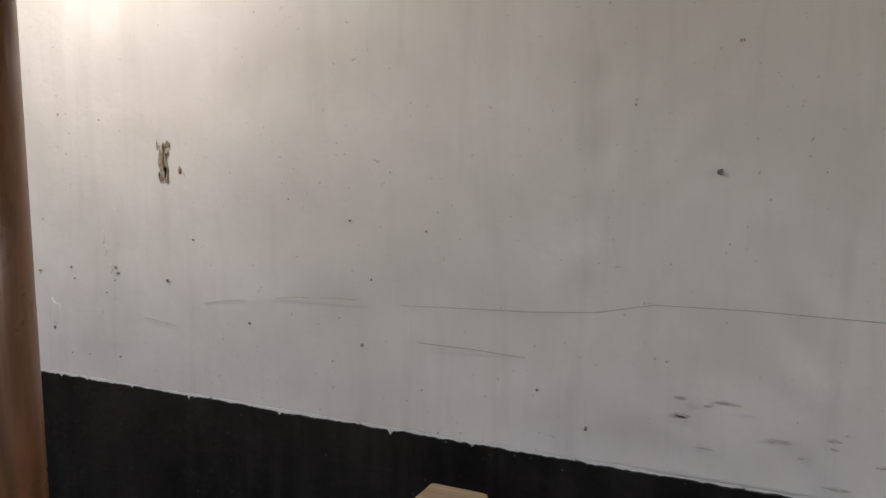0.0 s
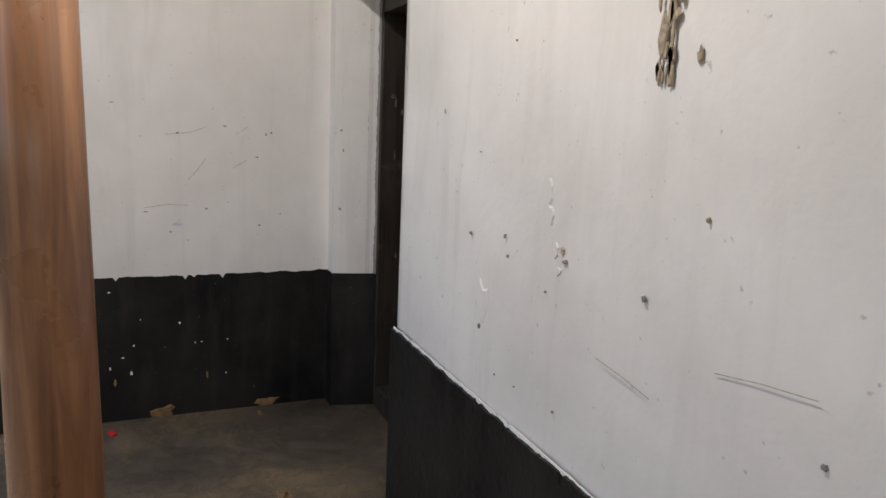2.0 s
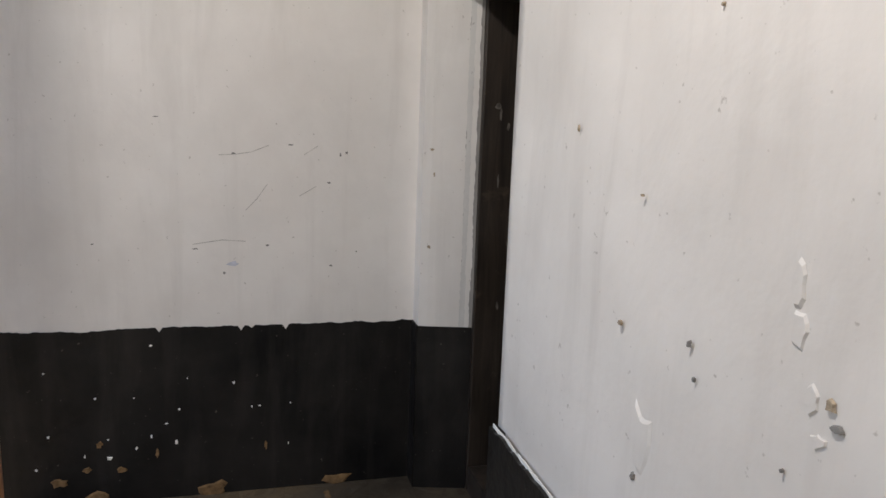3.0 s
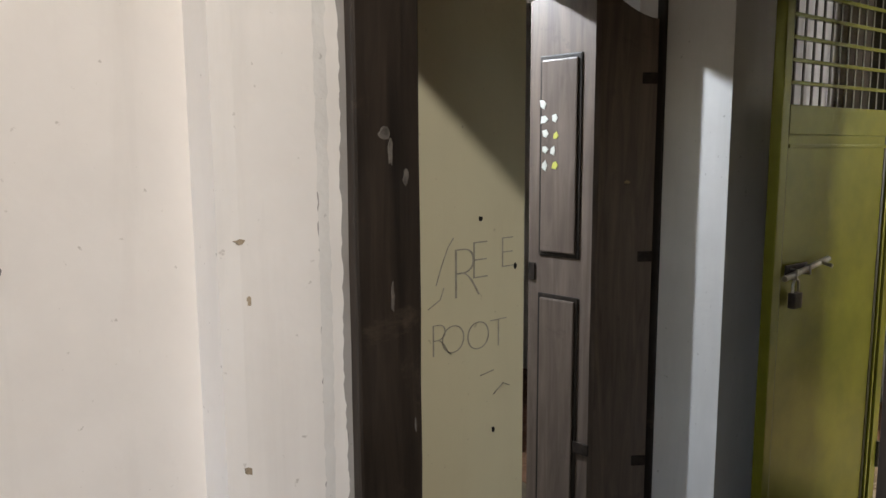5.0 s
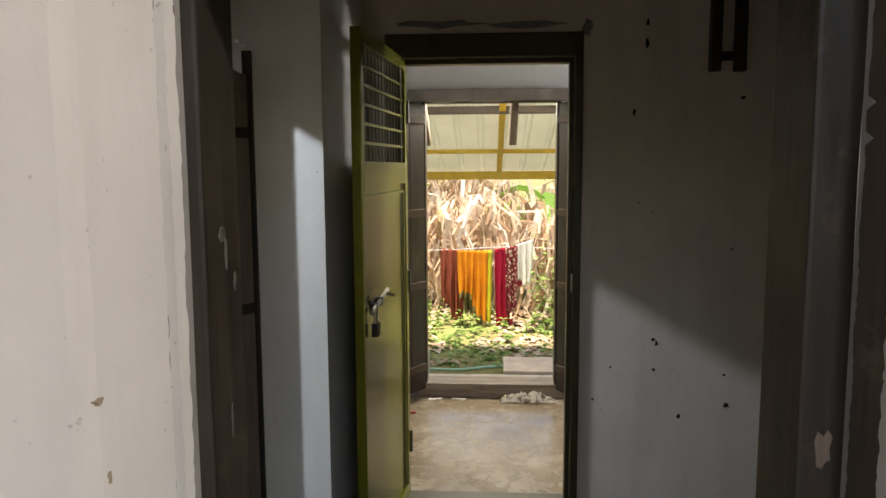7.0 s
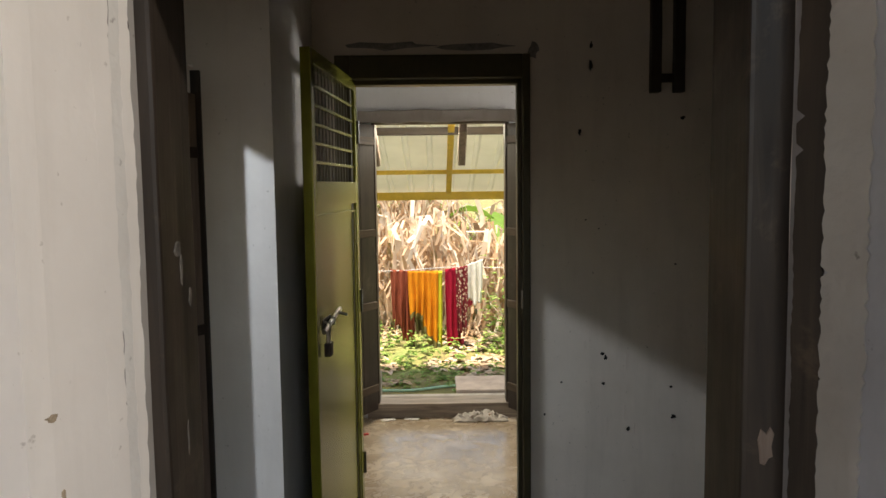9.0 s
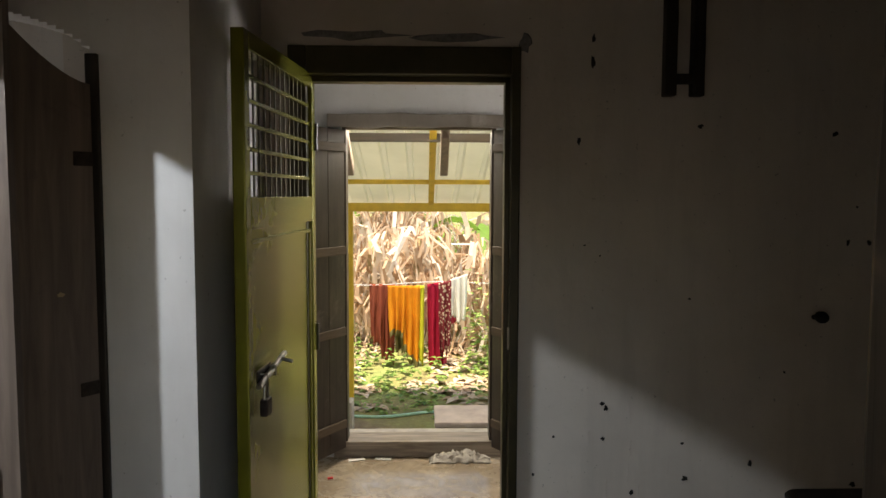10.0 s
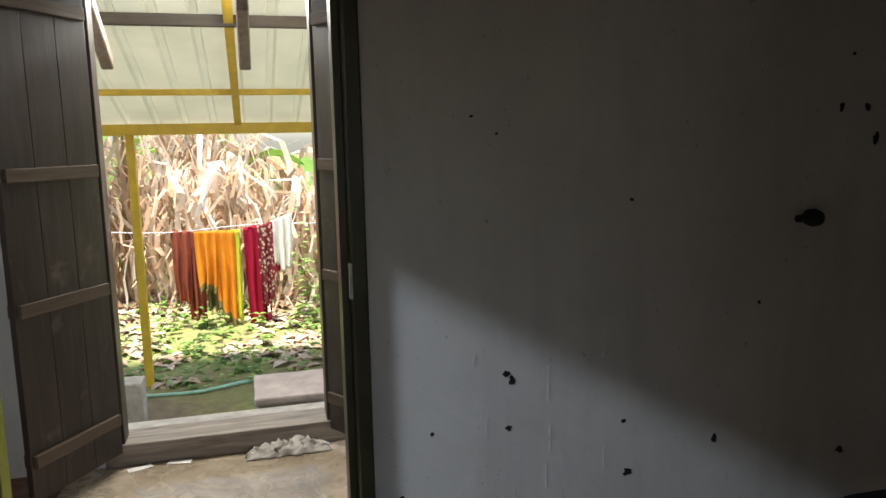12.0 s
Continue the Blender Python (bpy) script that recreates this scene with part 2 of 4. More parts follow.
def roof_sheet_mat():
    m, nt, b = shader("translucent_roof_sheet", 0.4, 0, 0.4)
    v = coords(nt)
    c = ramp(nt, tex_noise(nt, v, 2.5, 5), [(0.3, (0.50, 0.50, 0.38)), (0.7, (0.62, 0.61, 0.48))])
    nt.links.new(c, b.inputs["Base Color"])
    tr = nt.nodes.new("ShaderNodeBsdfTranslucent")
    nt.links.new(c, tr.inputs["Color"])
    ms = nt.nodes.new("ShaderNodeMixShader")
    ms.inputs[0].default_value = 0.13
    nt.links.new(b.outputs[0], ms.inputs[1])
    nt.links.new(tr.outputs[0], ms.inputs[2])
    nt.links.new(ms.outputs[0], nt.nodes["Material Output"].inputs["Surface"])
    return m


M_SHEET = roof_sheet_mat()


def ground_mat():
    m, nt, b = shader("mossy_ground", 0.95, 0, 0.2)
    v = coords(nt)
    n1 = tex_noise(nt, v, 0.9, 8, 0.65)
    n2 = tex_noise(nt, v, 14, 6, 0.7)
    c = ramp(nt, n1, [(0.35, (0.20, 0.15, 0.10)), (0.5, (0.24, 0.23, 0.09)), (0.62, (0.21, 0.25, 0.09))])
    c = mixed(nt, 0.7, c, ramp(nt, n2, [(0.3, (0.5, 0.45, 0.4)), (0.7, (1.1, 1.1, 1.0))]), 'MULTIPLY')
    nt.links.new(c, b.inputs["Base Color"])
    bumped(nt, b, n2, 0.6, 0.02)
    return m


M_GROUND = ground_mat()


def cloth_mat(name, a, b_, pattern=0.0, scale=30):
    m, nt, b = shader(name, 0.85, 0, 0.2)
    v = coords(nt)
    if pattern:
        w = nt.nodes.new("ShaderNodeTexVoronoi")
        w.inputs["Scale"].default_value = scale
        nt.links.new(v, w.inputs["Vector"])
        c = ramp(nt, w.outputs["Distance"], [(0.30, b_), (0.42, a)])
    else:
        c = ramp(nt, tex_noise(nt, v, 6, 4), [(0.3, a), (0.7, b_)])
    nt.links.new(c, b.inputs["Base Color"])
    tr = nt.nodes.new("ShaderNodeBsdfTranslucent")
    nt.links.new(c, tr.inputs["Color"])
    ms = nt.nodes.new("ShaderNodeMixShader")
    ms.inputs[0].default_value = 0.2
    nt.links.new(b.outputs[0], ms.inputs[1])
    nt.links.new(tr.outputs[0], ms.inputs[2])
    nt.links.new(ms.outputs[0], nt.nodes["Material Output"].inputs["Surface"])
    bumped(nt, b, tex_noise(nt, v, 200, 2), 0.2, 0.002)
    return m


# ---------------------------------------------------------------- mesh helpers
def part(name, bm, material, parent=None, label="", smooth=False):
    me = bpy.data.meshes.new(name)
    bm.to_mesh(me)
    bm.free()
    me.materials.append(material)
    if smooth:
        for p in me.polygons:
            p.use_smooth = True
    ob = new(name, me)
    if parent:
        ob.parent = parent
    if label:
        ob["label"] = label
    return ob


def empty(name, m=None):
    ob = new(name)
    ob.empty_display_size = 0.1
    if m is not None:
        ob.matrix_world = m
    return ob


def add_box(bm, x0, x1, y0, y1, z0, z1, m=None):
    vs = [bm.verts.new((x, y, z)) for x in (x0, x1) for y in (y0, y1) for z in (z0, z1)]
    for f in ((0, 1, 3, 2), (4, 6, 7, 5), (0, 4, 5, 1), (2, 3, 7, 6), (0, 2, 6, 4), (1, 5, 7, 3)):
        bm.faces.new([vs[i] for i in f])
    if m is not None:
        bmesh.ops.transform(bm, matrix=m, verts=vs)
    return vs


def box(x0, x1, y0, y1, z0, z1, bevel=0.0, m=None, rough=0.0, cut=0.0):
    """A box with softened, optionally slightly uneven edges."""
    bm = bmesh.new()
    add_box(bm, x0, x1, y0, y1, z0, z1)
    if bevel:
        bmesh.ops.bevel(bm, geom=list(bm.edges), offset=bevel, segments=2, profile=0.6, affect='EDGES')
    if cut:
        for ax, a, b in ((0, x0, x1), (1, y0, y1), (2, z0, z1)):
            n = int((b - a) / cut)
            for i in range(1, n):
                no = [0, 0, 0]
                no[ax] = 1
                co = [0, 0, 0]
                co[ax] = a + (b - a) * i / n
                bmesh.ops.bisect_plane(bm, geom=list(bm.verts) + list(bm.edges) + list(bm.faces), plane_co=co, plane_no=no)
    if rough:
        for v in bm.verts:
            v.co += noise.noise_vector(v.co * 7.3) * rough
    if m is not None:
        bmesh.ops.transform(bm, matrix=m, verts=bm.verts)
    bmesh.ops.recalc_face_normals(bm, faces=bm.faces)
    return bm


def prism(points, z0, z1):
    """A wall of any plan, points counter-clockwise."""
    bm = bmesh.new()
    lo = [bm.verts.new((x, y, z0)) for x, y in points]
    hi = [bm.verts.new((x, y, z1)) for x, y in points]
    n = len(points)
    bm.faces.new(lo[::-1])
    bm.faces.new(hi)
    for i in range(n):
        bm.faces.new((lo[i], lo[(i + 1) % n], hi[(i + 1) % n], hi[i]))
    bmesh.ops.recalc_face_normals(bm, faces=bm.faces)
    return bm


def wavy_sheet(origin, u, v, w, h, step, amp, freq, back=0.03):
    """A hand-plastered skin: a grid over u (w long) and v (h high), bulging along their normal."""
    bm = bmesh.new()
    o, u, v = Vector(origin), Vector(u), Vector(v)
    n = u.cross(v)
    nu, nv = max(1, int(w / step)), max(1, int(h / step))
    rows = []
    for j in range(nv + 1):
        row = []
        for i in range(nu + 1):
            p = o + u * (w * i / nu) + v * (h * j / nv)
            edge = 0 if i in (0, nu) or j in (0, nv) else 1
            d = noise.noise(p * freq) + 0.5 * noise.noise(p * freq * 2.7)
            d += 2.3 * max(0, min(1, (p.x - 3.2) / 1.0)) * (0.12 - abs(noise.noise(Vector((p.x * 10.0 + 2 * noise.noise(p * 2.1), 0, p.z * 5.0)))))
            row.append(bm.verts.new(p + n * (amp * d * edge)))
        rows.append(row)
    for j in range(nv):
        for i in range(nu):
            bm.faces.new((rows[j][i], rows[j][i + 1], rows[j + 1][i + 1], rows[j + 1][i]))
    ring = rows[0] + [r[-1] for r in rows[1:]] + rows[-1][-2::-1] + [r[0] for r in rows[-2:0:-1]]
    deep = [bm.verts.new(p.co - n * back) for p in ring]
    for i in range(len(ring)):
        k = (i + 1) % len(ring)
        bm.faces.new((ring[k], ring[i], deep[i], deep[k]))
    bm.faces.new(deep)
    bmesh.ops.recalc_face_normals(bm, faces=bm.faces)
    return bm


def ragged_band(origin, u, v, w, h, thick, step, jag, seed, both=False):
    """A paint or plaster band along u with a ragged upper edge (and lower, if both)."""
    rnd = random.Random(seed)
    bm = bmesh.new()
    o, u, v = Vector(origin), Vector(u), Vector(v)
    n = u.cross(v)
    k = max(2, int(w / step))
    lo, hi = [], []
    for i in range(k + 1):
        s = w * i / k
        up = h + jag * (noise.noise(Vector((s * 3, seed, 0))) + 0.7 * noise.noise(Vector((s * 17, seed, 3)))) + rnd.uniform(-1, 1) * jag * 0.25
        if rnd.random() < 0.03:
            up -= jag * rnd.uniform(1, 3)
        dn = jag * (noise.noise(Vector((s * 5, seed, 7))) + rnd.uniform(-0.5, 0.5)) if both else 0
        lo.append((s, dn))
        hi.append((s, max(up, dn + 0.002)))
    for off in (0,):
        f = [[bm.verts.new(o + u * s + v * t + n * d) for s, t in line] for line, d in ((lo, thick), (hi, thick), (hi, 0.0), (lo, 0.0))]
        for a, b in ((0, 1), (1, 2), (2, 3), (3, 0)):
            for i in range(k):
                bm.faces.new((f[a][i], f[a][i + 1], f[b][i + 1], f[b][i]))
        for i in (0, k):
            bm.faces.new([f[q][i] for q in range(4)])
    bmesh.ops.recalc_face_normals(bm, faces=bm.faces)
    return bm


def blob(origin, u, v, ru, rv, thick, seed, points=11):
    """A small irregular patch lying on a surface."""
    rnd = random.Random(seed)
    bm = bmesh.new()
    o, u, v = Vector(origin), Vector(u), Vector(v)
    n = u.cross(v)
    rim = []
    for i in range(points):
        a = 2 * math.pi * i / points
        r = rnd.uniform(0.55, 1.15)
        rim.append((ru * r * math.cos(a), rv * r * math.sin(a)))
    top = [bm.verts.new(o + u * a * 0.8 + v * b * 0.8 + n * thick) for a, b in rim]
    bot = [bm.verts.new(o + u * a + v * b - n * 0.002) for a, b in rim]
    bm.faces.new(top)
    bm.faces.new(bot[::-1])
    for i in range(points):
        k = (i + 1) % points
        bm.faces.new((bot[i], bot[k], top[k], top[i]))
    bmesh.ops.recalc_face_normals(bm, faces=bm.faces)
    return bm


def tube(path, radius, sides=8, taper=1.0, cap=True):
    bm = bmesh.new()
    pts = [Vector(p) for p in path]
    rings = []
    for i, p in enumerate(pts):
        d = (pts[min(i + 1, len(pts) - 1)] - pts[max(i - 1, 0)]).normalized()
        a = d.orthogonal().normalized() if i == 0 else (ra - d * ra.dot(d)).normalized()
        ra = a
        b = d.cross(a)
        r = radius * (1 + (taper - 1) * i / max(1, len(pts) - 1))
        rings.append([bm.verts.new(p + (a * math.cos(t) + b * math.sin(t)) * r) for t in [2 * math.pi * k / sides for k in range(sides)]])
    for q, w in zip(rings, rings[1:]):
        for k in range(sides):
            bm.faces.new((q[k], q[(k + 1) % sides], w[(k + 1) % sides], w[k]))
    if cap:
        bm.faces.new(rings[0][::-1])
        bm.faces.new(rings[-1])
    bmesh.ops.recalc_face_normals(bm, faces=bm.faces)
    return bm


def lathe(profile, sides=28, m=None):
    bm = bmesh.new()
    rings = [[bm.verts.new((r * math.cos(2 * math.pi * k / sides), r * math.sin(2 * math.pi * k / sides), z)) for k in range(sides)] for r, z in profile]
    for q, w in zip(rings, rings[1:]):
        for k in range(sides):
            bm.faces.new((q[k], q[(k + 1) % sides], w[(k + 1) % sides], w[k]))
    bm.faces.new(rings[0][::-1])
    bm.faces.new(rings[-1])
    if m is not None:
        bmesh.ops.transform(bm, matrix=m, verts=bm.verts)
    bmesh.ops.recalc_face_normals(bm, faces=bm.faces)
    return bm


X, Y, Z = Vector((1, 0, 0)), Vector((0, 1, 0)), Vector((0, 0, 1))

# ---------------------------------------------------------------- setting
CEIL = 2.80
YV, YF, YB = 0.23, 2.70, 4.36          # faces of the verandah wall, the middle wall and the back wall
XL = 0.13                              # face of the verandah's end wall
FI = -0.04                             # floor level indoors


def setting(ob, label, category):
    return tagged(ob, label, category, "", "structure")


setting(part("floor_verandah", box(-0.3, 8, -1.15, 0.56, -0.5, 0.0, 0.01), M_FLOOR), "dark stained cement floor of the verandah", "floor")
setting(part("floor_inner_room", box(-2.2, 4.2, 0.56, 2.76, -0.5, FI), M_FLOOR), "dark cement floor of the inner room", "floor")
setting(part("floor_back_room", box(-1.2, 3.2, 2.76, 4.50, -0.5, FI), M_FLOOR_J), "worn grey cement floor shining near the door", "floor")
setting(part("floor_side_room", box(-2.6, 0.0, 2.06, 4.36, -0.49, FI + 0.004), M_FLOOR_K), "red oxide cement floor of the side room", "floor")
setting(part("courtyard_ground", box(-3.3, 8, -6.0, -1.15, -0.6, -0.28), M_FLOOR), "damp dark ground of the open inner courtyard", "ground")

# verandah wall with its splayed end, and the lintel over the doorway
wall_v = setting(part("wall_verandah", prism([(1.16, YV + 0.03), (8, YV + 0.03), (8, 0.62), (1.09, 0.62), (1.09, 0.44), (1.09, 0.42)], -0.3, CEIL), M_WALL), "thick white limewashed verandah wall with a painted black dado", "wall")
skin = part("plaster_skin", wavy_sheet((1.155, YV, 0.0), X, Z, 6.8, CEIL, 0.03, 0.009, 2.2), M_WALL, wall_v, "uneven hand-laid plaster", True)
setting(part("wall_end", box(-0.25, XL, -1.28, 0.24, -0.5, CEIL), M_WALL), "white limewashed end wall of the verandah with a black dado", "wall")
setting(part("wall_reveal", prism([(-0.25, 0.24), (0.215, 0.24), (0.226, 0.27), (0.264, 0.43), (0.264, 0.431), (0.252, 0.432), (0.252, 0.56), (-0.25, 0.56)], -0.3, CEIL), M_WALL), "white door reveal with flaking edge beside the black frame", "wall")
setting(part("wall_lintel", box(0.22, 1.16, YV + 0.02, 0.60, 1.91, CEIL), M_WALL_D), "grimy plaster over the black wooden door frame", "wall")
setting(part("ceiling_verandah", box(-0.3, 8, -1.80, 0.6, CEIL, CEIL + 0.1), M_BEAM), "dark wooden verandah ceiling", "ceiling")
setting(part("ceiling_rooms", box(-2.8, 4.3, 0.56, 4.6, CEIL, CEIL + 0.1), M_BEAM), "dark old wooden plank ceiling", "ceiling")
setting(part("wall_left_wing", box(-3.5, -3.3, -6.2, 0.6, -0.5, 3.0), M_WALL_D), "limewashed wall of the wing across the courtyard", "wall")
# unseen slab, added so that the verandah wall dims to the right
setting(part("roof_east_wing", box(3.0, 8.2, -6.2, -1.0, 2.75, 2.9), M_BEAM), "unseen roof slab added to shade the verandah's far part", "roof")
setting(part("wall_courtyard", box(-3.3, 8, -6.2, -6.0, -0.5, 1.2), M_WALL_D), "limewashed wall across the courtyard", "wall")
setting(part("wall_verandah_far", box(8, 8.2, -6.0, 0.6, -0.5, 2.55), M_WALL_D), "limewashed wall closing the verandah", "wall")

# inner room
setting(part("wall_written", box(-0.02, 0.11, 0.56, 0.995, -0.3, CEIL), M_CREAM), "cream wall stub with pencilled capital letters", "wall")
setting(part("wall_left_front", box(-2.2, -0.02, 0.56, 0.80, -0.3, CEIL), M_LOW_BOUNCE), "unseen wall of the side passage, darkened to bounce less light", "wall")
setting(part("wall_left_end", box(-2.8, -2.2, 0.56, 4.4, -0.3, CEIL), M_LOW_BOUNCE), "unseen end wall of the side passage, darkened to bounce less light", "wall")
# unseen baffle, added to give the bulb's light its slanting upper edge
setting(part("passage_beam", box(-0.50, -0.42, 0.80, 1.895, 1.952, CEIL), M_BEAM), "unseen dark baffle added to cut the passage bulb's light", "beam")
S0, S1 = -0.125, -1.10                 # the arched side doorway


def arch_wall():
    """The wall over and beside the arched side doorway."""
    bm = prism([(S0, 1.895), (0.103, 1.895), (0.103, YF), (S0, YF)], -0.3, CEIL)
    add_box(bm, -2.2, S1, 1.895, 2.06, -0.3, CEIL)
    n = 48
    for i in range(n):
        xa, xb = S1 + (S0 - S1) * i / n, S1 + (S0 - S1) * (i + 1) / n
        xm = ((xa + xb) / 2 - (S0 + S1) / 2) / ((S0 - S1) / 2)
        add_box(bm, xa, xb, 1.895, 2.06, 1.86 + 0.17 * math.sqrt(max(0, 1 - xm * xm)), CEIL)
    bmesh.ops.recalc_face_normals(bm, faces=bm.faces)
    return bm


setting(part("wall_side_door", arch_wall(), M_WALL), "white limewashed wall with an arched doorway", "wall")
setting(part("wall_side_room", box(-2.6, S0, 3.3, 3.45, -0.3, CEIL), M_WALL), "white far wall of the small side room", "wall")
setting(part("wall_middle_left", box(-0.6, 0.195, YF, 2.86, -0.3, CEIL), M_WALL_D), "grimy white wall beside the green door", "wall")
wall_m = setting(part("wall_middle", box(1.038, 4.2, YF, 2.86, -0.3, CEIL), M_WALL_D), "grimy white wall with nail holes and stains", "wall")
setting(part("wall_middle_over", box(0.195, 1.038, YF + 0.002, 2.858, 2.085, CEIL), M_WALL_D), "grimy plaster over the green door frame", "wall")
setting(part("wall_right", box(4.2, 4.35, 0.6, 2.86, -0.3, CEIL), M_WALL_D), "dim limewashed wall of the inner room", "wall")

# back room
setting(part("wall_back_left", box(-1.2, 0.20, YB, 4.56, -0.5, CEIL), M_BLUE), "bluish white wall beside the back door", "wall")
setting(part("wall_back_right", box(1.11, 3.2, YB, 4.56, -0.5, CEIL), M_BLUE), "bluish white wall beside the back door", "wall")
setting(part("wall_back_over", box(0.20, 1.11, YB, 4.56, 1.96, CEIL), M_BLUE), "bluish white wall over the back door", "wall")
setting(part("wall_back_room_left", box(-1.3, -1.2, 2.86, 4.56, -0.5, CEIL), M_BLUE), "bluish white side wall", "wall")
setting(part("wall_back_room_right", box(3.2, 3.3, 2.86, 4.56, -0.5, CEIL), M_BLUE), "bluish white side wall", "wall")
setting(part("lintel_ledge", box(0.115, 1.185, YB - 0.05, YB, 1.945, 2.026, 0.008, None, 0.012, 0.035), M_GRIME), "dirty plaster ledge over the back door", "trim")
setting(part("ceiling_beam", box(0.126, 3.0, YB - 0.10, YB - 0.005, 2.228, 2.40, 0.01, None, 0.006, 0.12), M_BEAM), "dark wooden beam along the back wall", "beam")
setting(part("roof_house", box(-3.0, 4.5, -0.2, 4.7, CEIL + 0.1, CEIL + 0.25), M_BEAM), "roof over the rooms", "roof")

# grimy skin, its grey also holding the shade of a face turned from the light
setting(part("wall_reveal_right", prism([(1.150, 0.232), (1.166, 0.245), (1.12, 0.4305), (1.072, 0.4305), (1.070, 0.405)], 0.645, 1.87), plaster("shaded_grimy_plaster", (0.30, 0.30, 0.32), (0.03, 0.026, 0.022), 1.0, 0.85, 0.6, 1.0)), "grimy flaking door reveal, its plaster darkened for the shade there", "wall")
# black dado
setting(part("dado_verandah", ragged_band((1.15, YV - 0.010, 0.0), X, Z, 6.8, 0.645, 0.012, 0.012, 0.008, 3), M_DADO), "glossy black painted dado with a ragged edge", "dado")
setting(part("dado_end", ragged_band((XL, 0.235, 0.0), -Y, Z, 1.5, 0.635, 0.004, 0.012, 0.007, 8), M_DADO), "glossy black painted dado with a ragged edge", "dado").location.x = 0.004
setting(part("dado_reveal", prism([(0.20, 0.236), (0.221, 0.236), (0.232, 0.27), (0.269, 0.431), (0.20, 0.431)], 0.0, 0.635), M_DADO), "black painted dado in the door reveal", "dado")
setting(part("dado_corner", prism([(1.149, 0.219), (1.2, 0.219), (1.2, 0.43), (1.069, 0.43), (1.070, 0.41)], 0.0, 0.645), M_DADO), "black painted dado on the wall end", "dado")
setting(part("dado_reveal_step", box(XL, 0.222, 0.234, 0.242, 0.0, 0.635), M_DADO), "black painted dado on the reveal edge", "dado")


# ---------------------------------------------------------------- doors
def front_frame():
    f = empty("door_frame", pose(0.65, 0.5, 0))
    f.name = "door_frame"
    def add(name, bm):
        o = part(name, bm, M_FRAME, f)
        o.matrix_parent_inverse = f.matrix_world.inverted()
    add("jamb", box(0.22, 0.285, 0.432, 0.56, 0.0, 1.90, 0.006, None, 0.002, 0.12))
    add("jamb", box(1.018, 1.08, 0.432, 0.56, 0.0, 1.90, 0.006, None, 0.002, 0.12))
    add("head", box(0.285, 1.018, 0.434, 0.558, 1.79, 1.90, 0.006, None, 0.002, 0.12))
    add("threshold", box(0.285, 1.018, 0.434, 0.57, -0.05, 0.10, 0.01, None, 0.003, 0.1))
    return setting(f, "black stained old wooden door frame in the verandah wall", "door frame")


front_frame()


def placed(ob, parent):
    ob.parent = parent
    ob.matrix_parent_inverse = parent.matrix_world.inverted()
    return ob


def steel_frame():
    f = empty("door_frame_green", pose(0.65, 2.78, 0))
    for nm, b in (("jamb", (0.197, 0.262, 2.685, 2.83, FI, 2.085)), ("jamb", (1.003, 1.036, 2.685, 2.83, FI, 2.085)), ("head", (0.262, 1.003, 2.687, 2.83, 1.985, 2.085)), ("sill", (0.262, 1.003, 2.69, 2.83, FI, 0.0))):
        placed(part(nm, box(*b, 0.004), M_GREEN_D), f)
    # the rebate that the leaf shuts against
    placed(part("rebate", box(0.985, 1.003, 2.74, 2.80, 0.0, 1.985, 0.002), M_GREEN_D), f)
    placed(part("rebate", box(0.262, 1.003, 2.74, 2.80, 1.965, 1.985, 0.002), M_GREEN_D), f)
    placed(part("strike_plate", box(0.997, 1.006, 2.69, 2.71, 0.98, 1.06, 0.001), M_STEEL), f, )
    return setting(f, "olive painted door frame in the middle wall", "door frame")


steel_frame()


